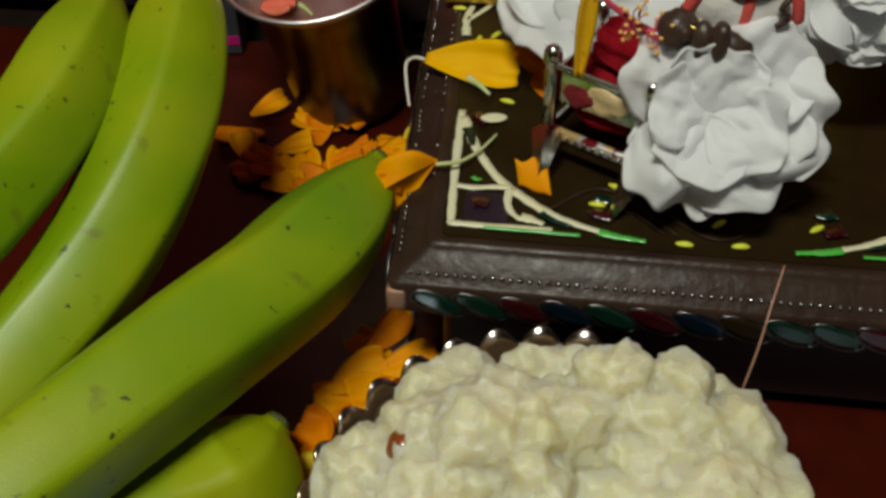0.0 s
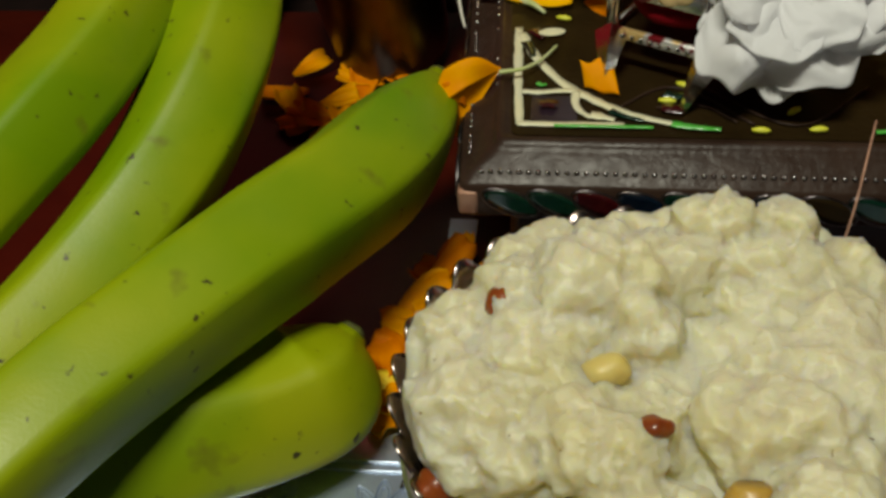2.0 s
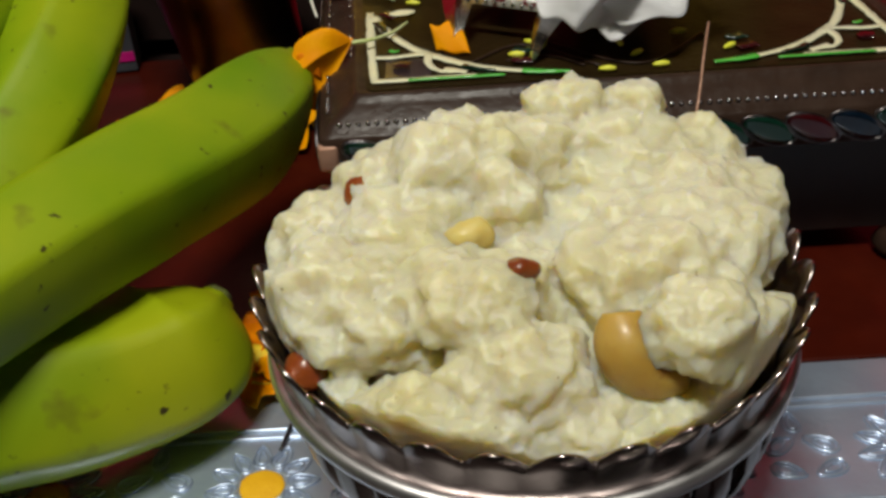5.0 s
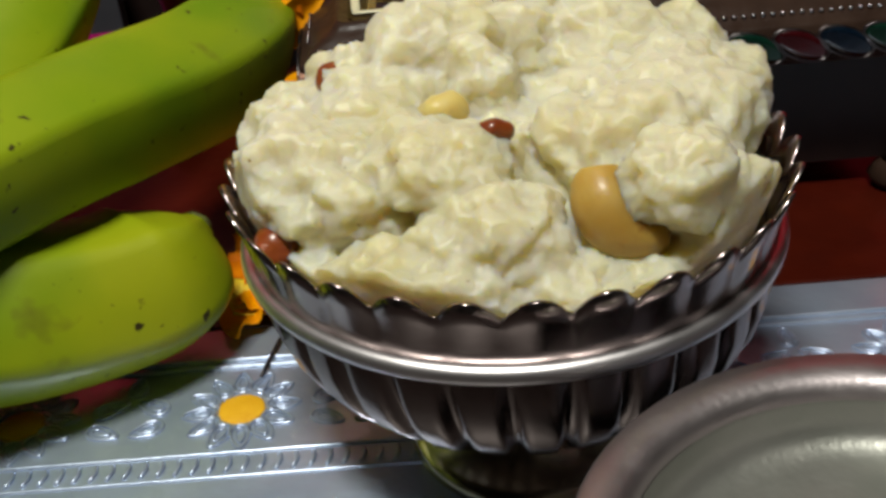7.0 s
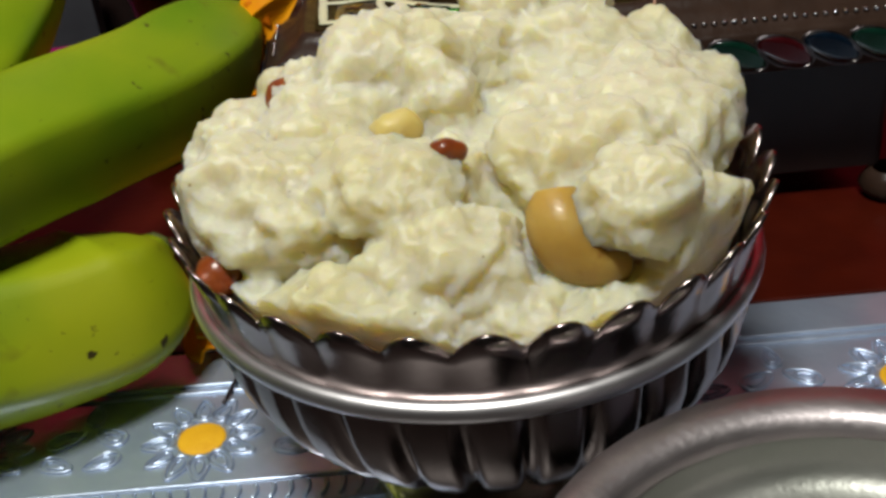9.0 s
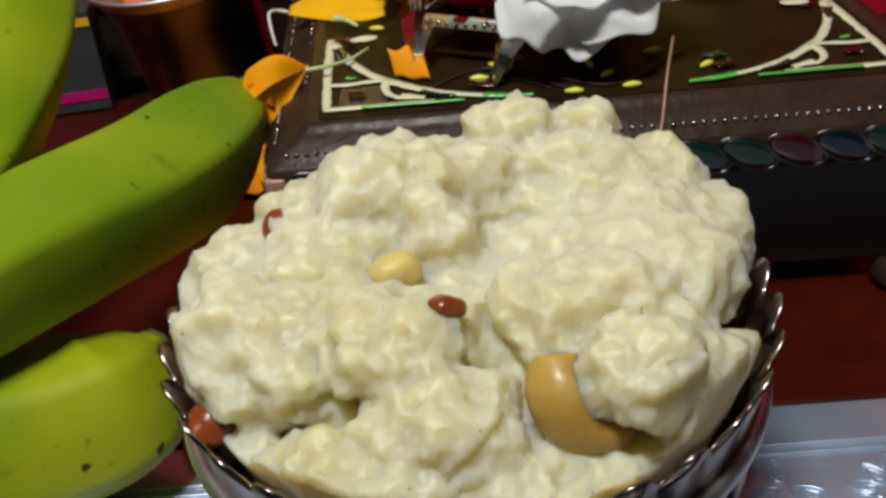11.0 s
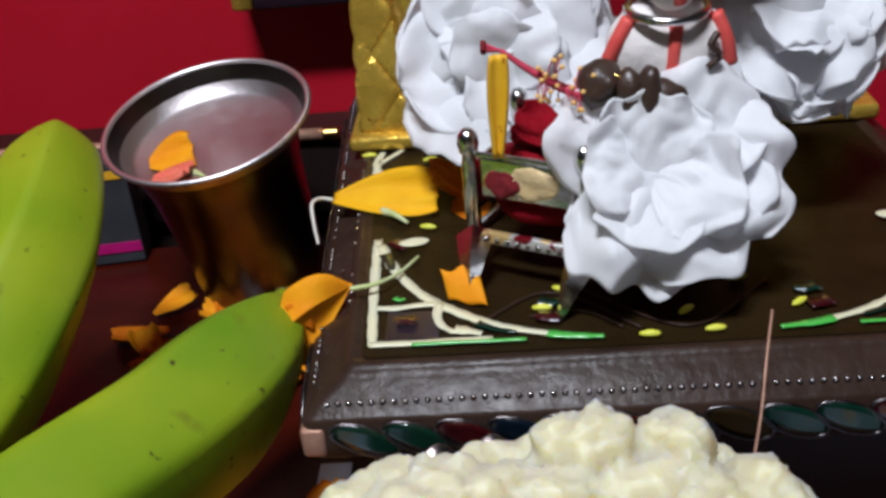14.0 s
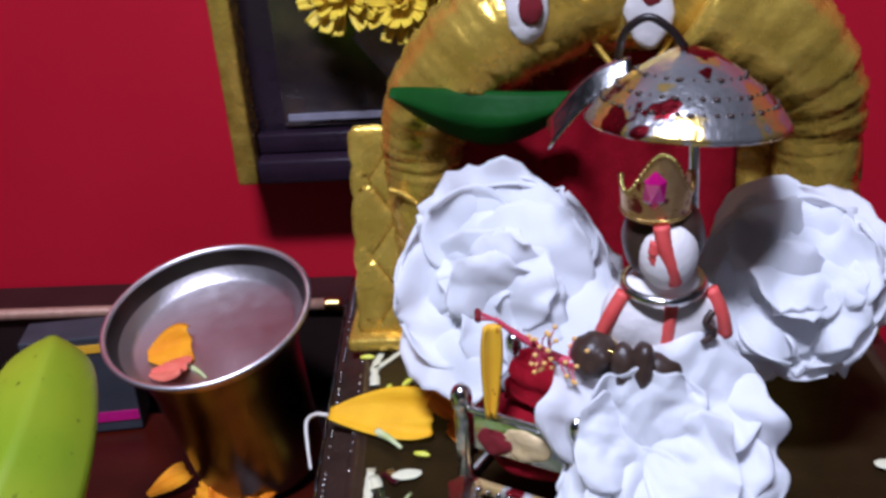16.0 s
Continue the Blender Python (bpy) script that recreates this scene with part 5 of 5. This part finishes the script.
for k in range(60):
    u = k / 59
    blob((0.066 + 0.040 * u, 0.3855 + 0.004 * math.sin(9 * u), 0.2140 - 0.0300 * math.sin(math.pi * u) ** 0.8), (0.0012, 0.0012, 0.0012), 1, bm=chain)
for k in range(16):
    u = k / 15
    blob((0.0015 + 0.016 * u, 0.3920, 0.1440 - 0.018 * u + 0.004 * math.sin(3 * u)), (0.0013, 0.0013, 0.0014), 1, bm=chain)
pieces.append((chain, M["gold"]))
bm, slots = merged(pieces)
single("gilt_statue", bm, slots, "large gilt seated statue with pleated sleeves on a plinth", "statue")
single("red_backcloth", sheet(lambda u, v: (0.024 + 0.100 * u, 0.3960 + 0.0022 * math.sin(26 * u) + 0.004 * v, 0.0822 + 0.112 * v), 40, 10, 0.0012), M["red_cloth"], "dark crimson cloth hung in front of the statue", "cloth")
single("green_leaf", sheet(lambda u, v: (0.0060 + 0.0600 * u, 0.3740 + 0.006 * math.sin(math.pi * u) + 0.010 * abs(v - 0.5), 0.1840 - 0.0130 * math.sin(math.pi * u * 0.85) + 0.0010 * u + (v - 0.5) * 0.0190 * math.sin(math.pi * (0.03 + 0.92 * u)) ** 0.8), 24, 8, 0.0005), M["leaf"], "dark green leaf tucked under the statue's arm", "leaf")


# ---- the framed picture and what stands at the wall ----
def picture_frame():
    t = thing("picture_frame", "dark framed picture with a thin gilt edge on the red wall", "picture", pose(-0.0855, 0.5290, 0.1065, 3.0, 0, 0))
    W, H, D = 0.190, 0.240, 0.028
    part("backing", box_bm(0.008, W - 0.008, -0.012, -0.001, 0.010, H - 0.010), M["frame_dark"], t, smooth=False)
    for x0, x1, z0, z1 in ((0, 0.010, 0, H), (W - 0.010, W, 0, H), (0.0102, W - 0.0102, 0, 0.012), (0.0102, W - 0.0102, H - 0.012, H)):
        part("rail", box_bm(x0, x1, -D, -0.0005, z0, z1, 0.0015), M["frame_dark"] if x1 - x0 > 0.02 else M["gold"], t, "dull gilt side of the frame" if x1 - x0 < 0.02 else "")
    part("inner_bevel", box_bm(0.0105, W - 0.0105, -0.020, -0.0125, 0.0125, 0.022, 0.001), M["frame_dark"], t)
    part("picture", box_bm(0.024, W - 0.012, -0.0145, -0.0125, 0.024, H - 0.02), M["picture"], t, "dim dark print under glass", smooth=False)
    part("grey_band", box_bm(0.026, W - 0.014, -0.0160, -0.0147, 0.0270, 0.0300), M["grey_print"], t, smooth=False)
    part("pale_shape", sheet(lambda u, v: (0.060 + 0.018 * u + 0.010 * v, -0.0152, 0.074 - 0.024 * u + 0.018 * (v - 0.5)), 8, 6, 0.0008), M["grey_print"], t)
    return t


picture_frame()


def yellow_flower(place, size, seed):
    rnd = random.Random(seed)
    t = thing("yellow_flower", "yellow chrysanthemum tucked on the picture", "flower", Matrix.Translation(place) @ Vector((0, -0.8, 0.3)).to_track_quat("Z", "Y").to_matrix().to_4x4(), "yellow flowers on the picture")
    kinds = [mesh_of("petal", petal_bm(size, size * 0.30, 0.15, 0.1, k, fold=0.1), M["yellow_petal"]) for k in range(3)]
    for r, (count, lift, s) in enumerate(((16, 5, 1.0), (14, 28, 0.85), (12, 52, 0.65), (8, 75, 0.45))):
        for k in range(count):
            ob = new("petal", kinds[rnd.randrange(3)])
            ob.parent = t
            ob.matrix_basis = pose(0, 0, 0.0006 * r, 0, 0, 360 * k / count + rnd.uniform(-9, 9)) @ pose(0, 0, 0, 0, -lift + rnd.uniform(-8, 8), 0) @ Matrix.Diagonal((s, s, s, 1))
    return t


yellow_flower((-0.0250, 0.4930, 0.1950), 0.0200, 1)
yellow_flower((0.0000, 0.4930, 0.1900), 0.0190, 2)
yellow_flower((0.0250, 0.4900, 0.2050), 0.0190, 3)


def ledge():
    t = thing("low_ledge", "black wooden ledge with a copper edge before the red wall", "ledge")
    part("step", box_bm(-0.40, -0.040, 0.4960, 0.5290, 0.0002, 0.0420, 0.001), M["dark_wood"], t, smooth=False)
    part("edge_rod", tube(((-0.40, 0.4945, 0.0440), (-0.20, 0.4945, 0.0440), (-0.050, 0.4945, 0.0440)), 0.0030, 12, 14), M["copper_patch"], t, "dull copper rod")
    part("end_cap", tube(((-0.0500, 0.4945, 0.0440), (-0.0460, 0.4945, 0.0440), (-0.0420, 0.4945, 0.0440)), 0.0032, 8, 14), M["brass"], t, "bright brass cap")
    return t


ledge()


def carton():
    t = thing("carton", "small grey carton with a magenta and a yellow stripe", "carton", pose(-0.165, 0.452, 0.0005, 0, 0, 8))
    part("box", box_bm(-0.02, 0.028, 0, 0.020, 0, 0.052, 0.0008), M["cloth_grey"], t, smooth=False)
    part("magenta_stripe", box_bm(-0.0195, 0.0275, -0.0006, 0.0002, 0.006, 0.011), M["gem"], t, smooth=False)
    part("yellow_stripe", box_bm(-0.0195, 0.0275, -0.0006, 0.0002, 0.044, 0.048), M["haldi"], t, smooth=False)
    return t


carton()
